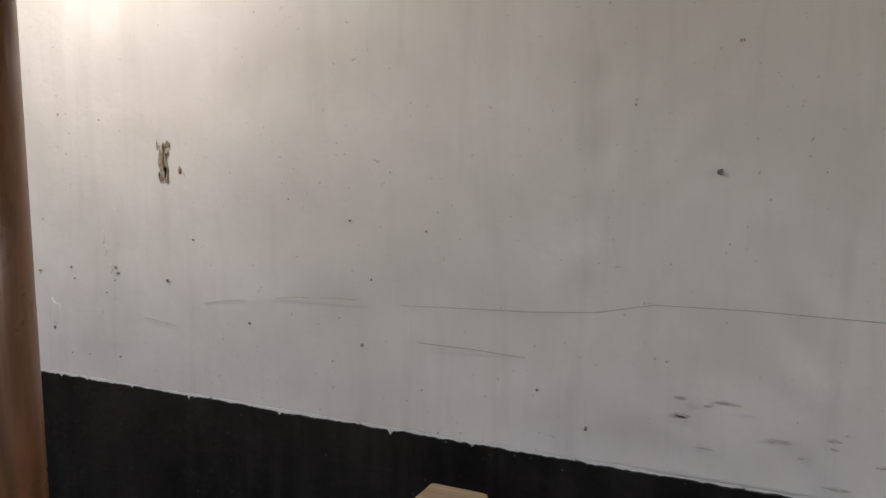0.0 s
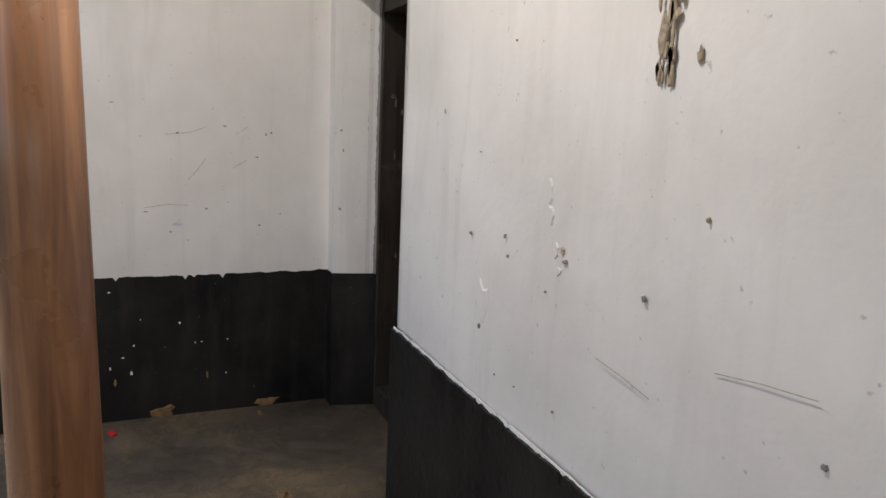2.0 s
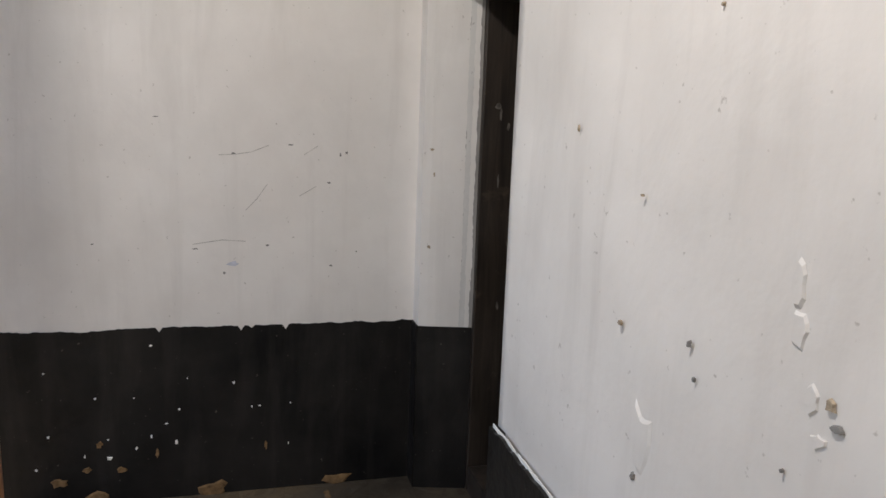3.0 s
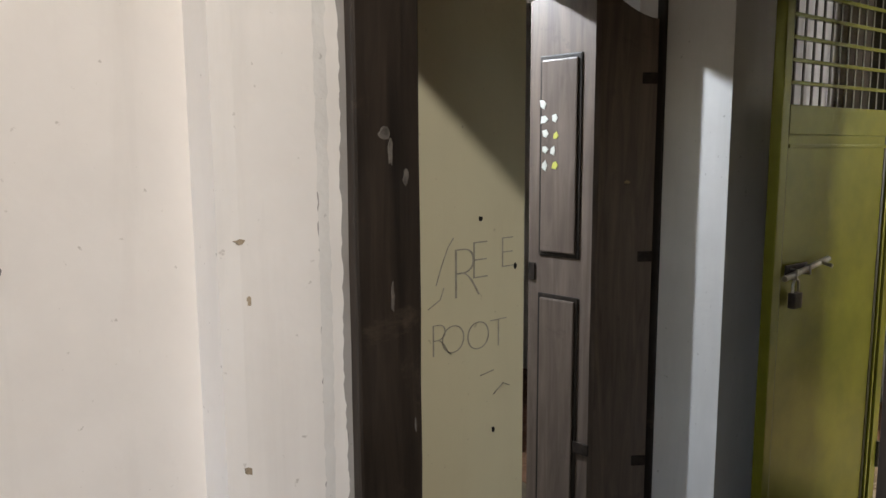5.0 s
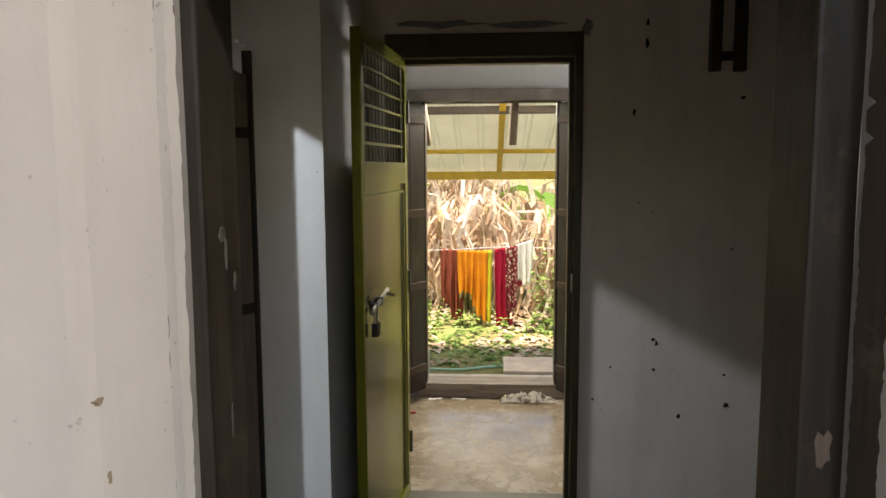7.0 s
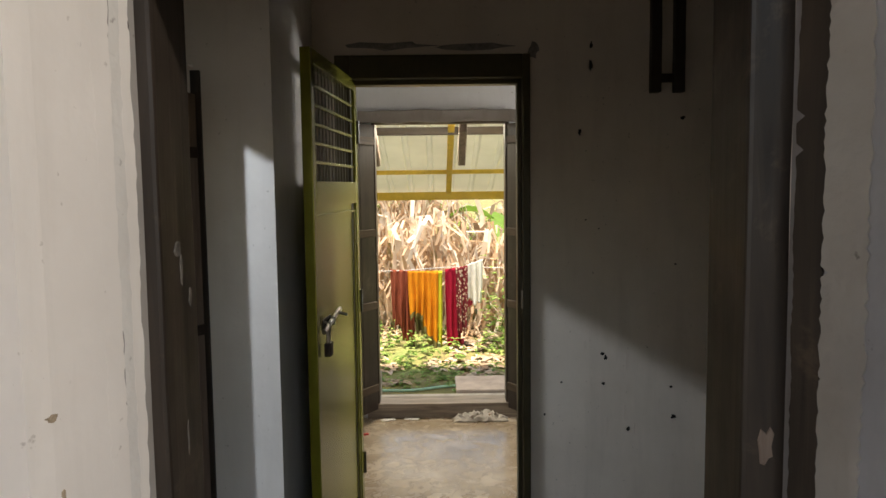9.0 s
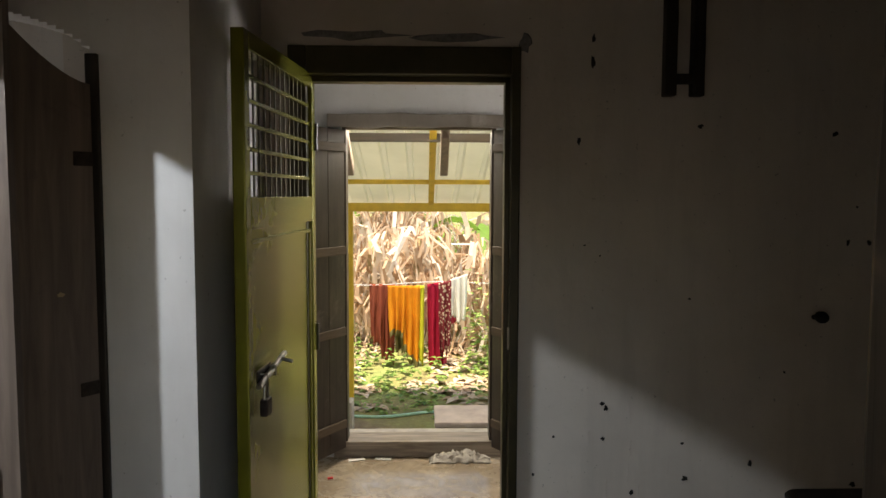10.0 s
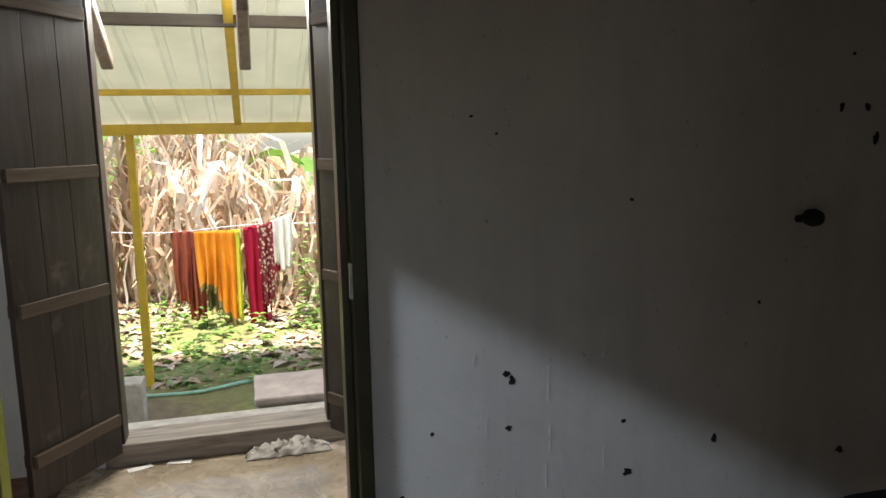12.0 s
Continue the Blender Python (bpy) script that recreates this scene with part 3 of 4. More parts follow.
def green_door():
    """Sheet-metal leaf with a barred top light, folded back towards the room. Local x runs from the hinge to the free edge."""
    hinge, free = Vector((0.262, 2.775)), Vector((0.196, 1.985))
    d = (free - hinge).normalized()
    w = (free - hinge).length
    m = Matrix(((d.x, -d.y, 0, hinge.x), (d.y, d.x, 0, hinge.y), (0, 0, 1, 0.015), (0, 0, 0, 1)))
    door = empty("metal_door", m)
    H, T = 1.975, 0.018
    def add(nm, bm, mat=M_GREEN, label=""):
        o = part(nm, bm, mat, door, label)
        return o
    s = 0.045
    add("stile", box(0, s, -T, T, 0, H, 0.004))
    add("stile", box(w - s, w, -T, T, 0, H, 0.004))
    for z0, z1 in ((0, 0.06), (1.44, 1.53), (H - 0.05, H)):
        add("rail", box(s, w - s, -T, T, z0, z1, 0.003))
    add("panel", box(s, w - s, -0.004, 0.004, 0.06, 1.44, 0, None, 0.0015, 0.12), M_GREEN, "dented sheet-metal panel")
    add("moulding", box(s + 0.015, w - s - 0.015, 0.004, 0.014, 1.40, 1.412, 0.002))
    add("moulding", box(s + 0.015, s + 0.027, 0.004, 0.014, 0.08, 1.40, 0.002))
    z0, z1 = 1.53, H - 0.05
    for k in range(1, 6):
        z = z0 + (z1 - z0) * k / 6
        add("grille_bar", box(s, w - s, -0.006, 0.010, z - 0.006, z + 0.006, 0.002), M_GREEN)
    for k in range(1, 13):
        x = s + (w - 2 * s) * k / 13
        add("grille_rod", box(x - 0.005, x + 0.005, -0.010, -0.006, z0, z1, 0), M_GREEN_D)
    # leaf faces the passage with its local -y or +y side; furniture sits on the room side
    side = -1 if d.x < 0 else 1
    y = 0.020
    bolt = add("bolt", tube([(w - 0.30, y + 0.012, 1.045), (w - 0.04, y + 0.012, 1.005)], 0.009, 10), M_STEEL, "steel sliding bolt")
    part("bolt_plate", box(w - 0.19, w - 0.065, y - 0.004, y + 0.003, 1.008, 1.042, 0.002), M_IRON, bolt)
    part("staple", tube([(w - 0.17, y, 1.035), (w - 0.17, y + 0.022, 1.035), (w - 0.17, y + 0.022, 1.01), (w - 0.17, y, 1.01)], 0.004, 6), M_STEEL, bolt)
    part("staple", tube([(w - 0.09, y, 1.03), (w - 0.09, y + 0.022, 1.03), (w - 0.09, y + 0.022, 1.0), (w - 0.09, y, 1.0)], 0.004, 6), M_STEEL, bolt)
    part("bolt_handle", tube([(w - 0.25, y + 0.012, 1.04), (w - 0.25, y + 0.05, 1.03)], 0.006, 8), M_STEEL, bolt)
    lock = add("padlock", box(w - 0.135, w - 0.088, y - 0.002, y + 0.022, 0.905, 0.955, 0.005), M_IRON, "old padlock hanging open")
    arc = [(w - 0.1115 + 0.016 * math.cos(a), y + 0.010, 0.975 + 0.022 * math.sin(a)) for a in [math.pi * k / 8 for k in range(9)]]
    part("shackle", tube([(w - 0.0955, y + 0.010, 0.953)] + arc + [(w - 0.1275, y + 0.010, 0.953)], 0.004, 8), M_STEEL, lock)
    for z in (0.25, 1.0, 1.75):
        add("hinge", tube([(0.0, 0.02, z - 0.05), (0.0, 0.02, z + 0.05)], 0.009, 8), M_GREEN_D)
    return tagged(door, "open olive-green sheet-metal door with barred top", "door")


green_door()


def panelled_leaf(name, a, b, zt_a, zt_b, panels, mat, label):
    """A shutter leaf between the plan points a and b, its top sloping; panels: heights of raised fields."""
    a, b = Vector(a), Vector(b)
    d = (b - a).normalized()
    w = (b - a).length
    m = Matrix(((d.x, -d.y, 0, a.x), (d.y, d.x, 0, a.y), (0, 0, 1, 0), (0, 0, 0, 1)))
    leaf = empty(name, m)
    T, s = 0.016, 0.045
    bm = bmesh.new()
    n = 8
    for i in range(n):
        x0, x1 = w * i / n, w * (i + 1) / n
        z0, z1 = (zt_a + (zt_b - zt_a) * (k / n) ** 1.6 for k in (i, i + 1))
        vs = [bm.verts.new(p) for p in ((x0, -T, FI + 0.02), (x1, -T, FI + 0.02), (x1, T, FI + 0.02), (x0, T, FI + 0.02), (x0, -T, z0), (x1, -T, z1), (x1, T, z1), (x0, T, z0))]
        for f in ((0, 3, 2, 1), (4, 5, 6, 7), (0, 1, 5, 4), (2, 3, 7, 6), (1, 2, 6, 5), (0, 4, 7, 3)):
            bm.faces.new([vs[q] for q in f])
    bmesh.ops.remove_doubles(bm, verts=bm.verts, dist=1e-5)
    part("board", bm, mat, leaf)
    for z0, z1 in panels:
        for sg in (-1, 1):
            y0, y1 = sorted((sg * T, sg * (T + 0.006)))
            rim = part("panel_moulding", box(s, w - s, y0, y1, z0, z1, 0.004), M_FRAME, leaf)
            y0, y1 = sorted((sg * (T + 0.004), sg * (T + 0.014)))
            part("raised_panel", box(s + 0.012, w - s - 0.012, y0, y1, z0 + 0.014, z1 - 0.014, 0.006), mat, leaf)
    return tagged(leaf, label, "door leaf")


leaf_a = panelled_leaf("door_leaf_panelled", (-0.49, 1.675), (-0.237, 1.696), 1.90, 1.99, [(0.10, 0.93), (1.06, 1.72)], M_LEAF, "dark brown panelled shutter leaf with torn stickers, folded open")
leaf_b = panelled_leaf("door_leaf", (-0.145, 1.872), (-0.252, 1.722), 1.82, 1.93, [], M_LEAF, "plain back of a dark brown shutter leaf")
for z in (0.35, 1.05, 1.62):
    part("hinge", box(0.0, 0.05, 0.016, 0.022, z, z + 0.035, 0.003), M_IRON, leaf_b)
part("paint_scrape", blob((0.09, 0.0165, 1.31), Vector((-1, 0, 0)), Z, 0.012, 0.008, 0.002, 77), M_PALEWOOD, leaf_b)
rnd = random.Random(5)
for k in range(9):
    x, z = 0.070 + 0.042 * (k % 2) + rnd.uniform(-.006, .006), 1.36 + 0.052 * (k // 2) + rnd.uniform(-.006, .006)
    bm = blob((x, -0.030, z), X, Z, 0.019, 0.021, 0.0015, 40 + k, 5)
    part("sticker", bm, M_STICKER_Y if k % 4 == 1 else M_STICKER, leaf_a)
part("strap_hinge", box(0.20, 0.262, -0.026, -0.018, 0.40, 0.44, 0.004), M_IRON, leaf_a, "rusty iron strap")
part("latch_plate", box(0.004, 0.03, -0.022, -0.016, 0.97, 1.03, 0.002), M_IRON, leaf_a, "rusted latch plate")
frame_s = setting(part("door_frame_side", box(S0 - 0.03, S0 + 0.002, 1.885, 1.99, FI, 1.90, 0.004), M_FRAME), "dark wooden jamb of the side doorway", "door frame")


def back_frame():
    f = empty("door_frame_back", pose(0.65, 4.4, 0))
    placed(part("jamb", box(0.20, 0.224, YB - 0.01, YB + 0.10, 0.06, 1.94, 0.005), M_PLANK), f)
    placed(part("jamb", box(1.082, 1.11, YB - 0.01, YB + 0.10, 0.06, 1.94, 0.005), M_PLANK), f)
    placed(part("head", box(0.20, 1.11, YB - 0.012, YB + 0.10, 1.94, 1.962, 0.004), M_BATTEN), f)
    placed(part("threshold", box(0.14, 1.17, YB - 0.02, YB + 0.17, FI, 0.06, 0.008, None, 0.003, 0.12), M_SILL), f, )
    return setting(f, "weathered wooden frame and raised sill of the back door", "door frame")


back_frame()


def batten_leaf(a, b, label):
    a, b = Vector(a), Vector(b)
    d = (b - a).normalized()
    w = (b - a).length
    leaf = empty("batten_door", Matrix(((d.x, -d.y, 0, a.x), (d.y, d.x, 0, a.y), (0, 0, 1, 0), (0, 0, 0, 1))))
    n = 3
    for i in range(n):
        part("plank", box(w * i / n + 0.001, w * (i + 1) / n - 0.001, -0.014, 0.014, 0.03, 1.93, 0.003), M_PLANK, leaf)
    for z in (0.16, 0.72, 1.20, 1.80):
        for sg in (-1, 1):
            y0, y1 = sorted((sg * 0.0135, sg * 0.032))
            part("batten", box(0.012, w - 0.012, y0, y1, z, z + 0.05, 0.004), M_BATTEN, leaf, "lighter cross batten")
    return tagged(leaf, label, "door leaf", "back door leaves")


batten_leaf((0.205, 4.335), (-0.035, 3.95), "dark plank door leaf with pale cross battens, open inwards")
batten_leaf((1.105, 4.335), (1.345, 3.95), "dark plank door leaf with pale cross battens, open inwards")


# ---------------------------------------------------------------- verandah things
def post(x, y):
    p = empty("wooden_post", pose(x, y, 0))
    part("base", box(-0.13, 0.13, -0.13, 0.13, 0, 0.10, 0.015), M_CONCRETE, p)
    prof = [(0.098, 0.10), (0.100, 0.14), (0.092, 0.18), (0.090, 0.6), (0.084, 1.2), (0.078, 1.80)]
    part("shaft", lathe(prof, 36), M_POST, p, "polished turned wooden shaft", True)
    part("capital", lathe([(0.080, 1.80), (0.100, 1.82), (0.108, 1.86), (0.100, 1.90), (0.082, 1.93), (0.085, CEIL - 0.15)], 36), M_POST, p, "", True)
    part("bracket", box(-0.30, 0.30, -0.06, 0.06, CEIL - 0.15, CEIL, 0.02), M_BEAM, p)
    return tagged(p, "polished reddish-brown turned wooden verandah post", "post", "verandah posts")


post(3.02, -0.80)
post(1.80, -0.74)


def stool():
    s = empty("wooden_stool", pose(3.70, -0.115, 0))
    part("seat", box(-0.085, 0.085, -0.11, 0.11, 0.57, 0.61, 0.012, None, 0.004, 0.05), M_PALEWOOD, s, "worn pale wooden seat")
    for a in (-1, 1):
        for b in (-1, 1):
            part("leg", tube([(a * 0.085, b * 0.10, 0.0), (a * 0.06, b * 0.08, 0.58)], 0.017, 8), M_PALEWOOD, s)
    part("stretcher", box(-0.07, 0.07, -0.012, 0.012, 0.22, 0.25, 0.004), M_PALEWOOD, s)
    return tagged(s, "small pale bare wooden stool by the dado", "stool")


stool()


def mark(name, co, n, ru, rv, thick, mat, seed, parent, label=""):
    """A hole, chip or stain on a wall whose face looks along n."""
    n = Vector(n)
    u = Z.cross(n) * -1
    u = Vector((abs(u.x), abs(u.y), 0)) if n.y < 0 else Vector((0, 1, 0))
    if u.cross(Z).dot(n) < 0:
        u = -u
    o = part(name, blob(co, u, Z, ru, rv, thick, seed), mat)
    if parent:
        placed(o, parent)
    return o


W_N, L_N = (0, -1, 0), (1, 0, 0)
wall_e = bpy.data.objects["wall_end"]
wy = YV - 0.006
for i, (x, z, a, b) in enumerate([(1.716, 1.062, .011, .010), (1.906, 1.084, .007, .012), (1.924, 1.04, .004, .008), (2.157, 1.095, .013, .015), (2.17, 1.075, .018, .010), (2.422, 1.06, .010, .010), (2.553, 1.215, .006, .010),
                                  (2.80, .934, .012, .010), (1.791, .834, .010, .014), (1.514, 1.369, .005, .012), (3.214, 1.297, .008, .007), (3.291, 1.114, .006, .009), (3.253, .903, .012, .012), (3.834, .83, .010, .008),
                                  (3.976, .738, .010, .012), (3.483, 1.271, .006, .006), (1.891, .739, .005, .008), (4.303, 1.44, .014, .018), (4.344, 1.757, .016, .012), (2.101, .996, .004, .006)]):
    mark("nail_hole", (x, wy, z), W_N, a * .6, b * .6, 0.002, M_SCRAPE if i % 3 else M_CHIP, i, wall_v)
for i, (x, z, a, b) in enumerate([(2.41, 1.50, .020, .055), (2.435, 1.525, .020, .018), (2.405, 1.44, .010, .035), (2.395, 1.55, .006, .03), (2.50, 1.46, .010, .020)]):
    mark("plaster_chip", (x, wy, z), W_N, a * .7, b * .75, 0.0008, M_CHIP, 60 + i, wall_v)
chips = random.Random(64)
for i in range(16):
    q = chips.random()
    mark("plaster_chip", (2.418 + .022 * q + chips.uniform(-.018, .018), wy, 1.43 + .13 * q), W_N, chips.uniform(.003, .009), chips.uniform(.012, .035), 0.0008, M_CHIP, 700 + i, wall_v)
for i in range(16):
    mark("damp_stain", (chips.uniform(4.2, 5.0), wy, chips.uniform(.67, .86)), W_N, chips.uniform(.01, .04), chips.uniform(.003, .007), 0.0006, M_STAIN, 720 + i, wall_v)
for i, (x, z, a, b) in enumerate([(2.09, 1.209, .022, .045), (2.10, 1.16, .026, .04), (2.13, 1.09, .022, .03), (2.145, 1.05, .024, .018), (1.80, .90, .05, .11)]):
    mark("paint_patch", (x, wy + 0.002, z), W_N, a * .6, b * .6, 0.0015, M_WALL, 80 + i, wall_v)
crack = [(3.40, 1.040), (3.582, 1.047), (3.818, 1.052), (3.998, 1.066), (4.154, 1.098), (4.4, 1.10), (4.9, 1.09)]
placed(part("crack", tube([(x + 0.0, wy - 0.006 + 0.004 * noise.noise(Vector((x * 9, 0, 0))), z + 0.006 * noise.noise(Vector((x * 14, 1, 0)))) for x, z in crack], 0.0007, 5), M_SCRAPE), wall_v)
for x0, z0, x1, z1 in ((2.60, .99, 2.78, 1.015), (2.92, 1.03, 3.06, 1.042), (3.10, 1.043, 3.24, 1.046), (2.30, .915, 2.46, .895), (3.45, .93, 3.80, .92)):
    placed(part("scratch", tube([(x0, wy - 0.001, z0), ((x0 + x1) / 2, wy - 0.002, (z0 + z1) / 2 + .003), (x1, wy - 0.001, z1)], 0.0009, 4), M_PENCIL), wall_v)
rnd = random.Random(21)
for i in range(14):
    mark("speck", (rnd.uniform(1.3, 5.0), wy, rnd.uniform(.7, 1.9)), W_N, rnd.uniform(.002, .004), rnd.uniform(.002, .005), 0.002, M_CHIP, 100 + i, wall_v)
# paint smears along the dado's edge
for i, (x, w) in enumerate([(1.36, .05), (2.02, .03), (2.42, .11), (2.62, .06), (2.92, .05), (3.35, .22), (3.72, .14), (4.0, .1)]):
    o = part("paint_smear", ragged_band((x, YV - 0.0115, .628), X, Z, w, .020, .003, .006, .017, 200 + i, True), M_PAINT_CHIP)
    placed(o, wall_v)
o = part("dado_edge_bead", ragged_band((1.155, YV - 0.0105, .642), X, Z, 5.5, .010, .003, .012, .004, 230, True), M_PAINT_CHIP)
placed(o, wall_v)
lx = XL + 0.001
for i, (y, z, a, b) in enumerate([(-.444, .827, .010, .010), (-.297, .925, .014, .006), (-.41, 1.246, .016, .006), (-.216, 1.28, .020, .004), (-.02, 1.257, .012, .008), (-.082, 1.15, .014, .006), (-.54, .914, .022, .004), (-.867, .932, .012, .004), (-.655, 1.361, .02, .003), (-.072, .849, .012, .006), (.02, .90, .006, .006), (-.042, 1.249, .008, .012)]):
    mark("nail_hole", (lx, y, z), L_N, a * .55, b * .7, 0.0012, M_SCRAPE, 300 + i, wall_e)
for i, (y, z, a, b) in enumerate([(-.871, .222, .012, .014), (-.801, .123, .018, .012), (-.682, .174, .008, .02), (-.617, .213, .006, .01), (-.915, .131, .016, .012), (-.305, .174, .006, .02), (-.488, .02, .055, .035), (-.046, .02, .07, .024), (-.877, .02, .05, .03), (-.70, .24, .004, .008), (-.75, .2, .006, .006), (-.84, .17, .012, .008), (-1.0, .09, .03, .02)]):
    mark("bared_patch", (lx + 0.0075, y, z), L_N, a, b, 0.003, M_OCHRE if b > .011 else M_PAINT_CHIP, 330 + i, wall_e)
for i in range(16):
    mark("speck", (lx + 0.0075, rnd.uniform(-1.1, -.1), rnd.uniform(.1, .58)), L_N, rnd.uniform(.002, .006), rnd.uniform(.002, .006), 0.002, M_PAINT_CHIP, 360 + i, wall_e)
for pts in ([(-.368, 1.049), (-.33, 1.09), (-.296, 1.142)], [(-.457, 1.24), (-.40, 1.243), (-.348, 1.252), (-.29, 1.277)], [(-.172, 1.247), (-.118, 1.279)], [(-.187, 1.101), (-.127, 1.137)], [(-.55, .93), (-.45, .945), (-.37, .94)]):
    placed(part("plaster_crack", tube([(XL + .0002, y + .006 * noise.noise(Vector((y * 30, z * 30, 0))), z) for y, z in pts], .0014, 5), M_STAIN), wall_e)
for i, (y, z, a, b) in enumerate([(-.416, .86, .028, .012)]):
    mark("blue_smudge", (lx - .0005, y, z), L_N, a, b, 0.0006, M_SMUDGE, 740 + i, wall_e)
wall_r = bpy.data.objects["wall_reveal"]
for i, (x, y, z, a, b) in enumerate([(.226, .281, 1.192, .007, .009), (.225, .27, 1.281, .010, .005), (.224, .27, .93, .010, .008), (.228, .30, 1.6, .005, .005)]):
    mark("nail_hole", (x, y, z), L_N, a, b, 0.003, M_CHIP, 390 + i, wall_r)
# flaking plaster along the black frame
flake = []
for i in range(3):
    flake.append(part("flaking_edge", ragged_band((.2535 + .0045 * i, .385 + .018 * i, 0.0), Z, Vector((0.23, 0.973, 0)), 1.86, .022, .004 + .002 * i, .012, .004, 410 + i, True), (M_CRUST, M_WALL, M_GRIME)[i]))
    flake.append(part("flaking_edge", ragged_band((1.088 - .006 * i, .395 + .015 * i, 0.0), Z, Vector((-0.41, 0.912, 0)), 1.86, .030, -.004 - .002 * i, .012, .004, 420 + i, True), (M_CRUST, M_WALL, M_GRIME)[i]))
for i, (x, y, w, jag, mat) in enumerate([(.2466, .356, .044, .006, M_WALL), (.2542, .388, .022, .007, M_GRIME), (.2622, .422, .012, .004, M_FRAME)]):
    flake.append(part("flaking_edge", ragged_band((x, y, 0.0), Z, Vector((0.23, 0.973, 0)), 1.88, w, .0035 + .001 * i, .008, jag, 425 + i, True), mat))
for i, (x, y, w, jag, mat) in enumerate([(1.108, .322, .060, .005, M_GRIME), (1.085, .372, .038, .004, M_FRAME)]):
    flake.append(part("flaking_edge", ragged_band((x, y, 0.66), Z, Vector((-0.423, 0.906, 0)), 1.20, w, .003 + .001 * i, .008, jag, 435 + i, True), mat))
for o in flake:
    placed(o, wall_r if o.data.vertices[0].co.x < 0.6 else wall_v)
frame_f = bpy.data.objects["door_frame"]
for i, (y, z, a, b) in enumerate([(.49, 1.44, .030, .018), (.50, 1.41, .010, .034), (.53, 1.37, .014, .024), (.50, 1.18, .008, .04), (.545, .95, .004, .02), (.52, .72, .01, .02)]):
    placed(mark("scuff", (.2855, y, z), L_N, a * .6, b * .8, 0.0006, M_SCUFF, 440 + i, None), frame_f)
for i, (z, a, b) in enumerate([(1.18, .012, .03), (1.0, .006, .015), (.75, .01, .03)]):
    placed(mark("scuff", (1.05, .4315, z), W_N, a, b, 0.0015, M_LEAF, 450 + i, None), frame_f)

# floor litter on the verandah
for i, (x, y, a, b) in enumerate([(1.008, -.106, .09, .03), (1.245, .10, .10, .07), (.22, -.086, .06, .02), (.973, -.121, .05, .04), (1.5, -.05, .12, .05)]):
    tagged(part("floor_stain", blob((x, y, 0.001), X, Y, a * .7, b * .7, 0.001, 460 + i, 22), M_OCHRE), "ochre mud stain on the cement floor", "stain")
tagged(part("wrapper", box(-0.02, 0.02, -0.012, 0.012, 0, 0.012, 0.003, pose(.27, -.695, 0.0, 8, 5, 30), 0.004, 0.012), M_RED), "crumpled red plastic wrapper on the floor", "litter")

# pencilled letters on the cream wall stub
wall_t = bpy.data.objects["wall_written"]


def letters(text, y, z, size):
    cu = bpy.data.curves.new("letters", 'FONT')
    cu.body, cu.size, cu.extrude, cu.offset = text, size, 0.0004, -0.034 * size
    cu.materials.append(M_PENCIL)
    o = new("letters", cu)
    o.matrix_world = Matrix(((0, 0, 1, 0.1112), (1, 0, 0, y), (0, 1, 0, z), (0, 0, 0, 1)))
    m = o.matrix_world.copy()
    o.parent = wall_t
    o.matrix_parent_inverse = wall_t.matrix_world.inverted()
    return o


for text, y, z, size in (("R", .770, 1.104, .165), ("E", .826, 1.141, .125), ("E", .913, 1.157, .105), ("R", .716, .993, .105), ("O", .745, .993, .092), ("O", .815, .988, .095), ("T", .885, .984, .098)):
    letters(text, y, z, size)
for stroke in ([(.784, 1.235), (.768, 1.215), (.752, 1.18), (.737, 1.142)], [(.758, 1.135), (.748, 1.112), (.716, 1.096)], [(.86, .93), (.90, .935)], [(.90, .88), (.93, .90), (.95, .89)]):
    placed(part("pencil_stroke", tube([(.1112, y, z) for y, z in stroke], .0012, 5), M_PENCIL), wall_t)
for i, (y, z) in enumerate([(.967, 1.159), (.86, 1.27), (.95, .55), (.90, .80)]):
    mark("nail_hole", (.1105, y, z), L_N, .006, .008, 0.002, M_BLACK, 470 + i, wall_t)

# ---------------------------------------------------------------- inner room things
fy = YF + 0.0005
for i, (x, z, a, b) in enumerate([(1.252, 1.75, .008, .018), (1.357, .772, .012, .009), (1.372, .754, .010, .014), (1.679, .481, .016, .014), (1.926, .539, .010, .014), (1.362, .637, .010, .008), (1.174, .646, .006, .006), (1.475, .428, .010, .012), (1.664, .618, .009, .006), (1.28, 1.369, .006, .004), (1.338, 1.33, .004, .004), (1.677, 1.169, .008, .005), (2.045, .89, .006, .007),
                                  (2.326, .454, .016, .012), (2.295, 1.513, .006, .006), (2.267, 1.38, .008, .014), (2.346, 1.379, .010, .012), (2.2, 1.78, .014, .012), (1.70, 1.807, .012, .010), (1.3, 2.036, .01, .03), (1.3, 2.12, .008, .02), (1.1, .5, .006, .006), (2.38, 1.30, .012, .02)]):
    mark("nail_hole", (x, fy, z), W_N, a, b, 0.004, M_BLACK, 500 + i, wall_m)
for i in range(12):
    mark("paint_run", (rnd.uniform(1.12, 1.7), fy, rnd.uniform(.35, .95)), W_N, .004, rnd.uniform(.02, .06), 0.003, M_WALL_D, 540 + i, wall_m)
peg = empty("wall_peg", pose(2.15, YF, 1.10))
part("stem", tube([(0, 0, 0), (0, -0.05, 0.008)], 0.010, 10), M_BLACK, peg)
part("knob", lathe([(0.004, -0.03), (0.020, -0.018), (0.023, 0.0), (0.018, 0.018), (0.004, 0.03)], 14, pose(0, -0.055, 0.008, 90)), M_BLACK, peg, "", True)
tagged(peg, "small black wooden peg in the grimy wall", "peg")
br = empty("wall_bracket", pose(1.62, YF, 2.2))
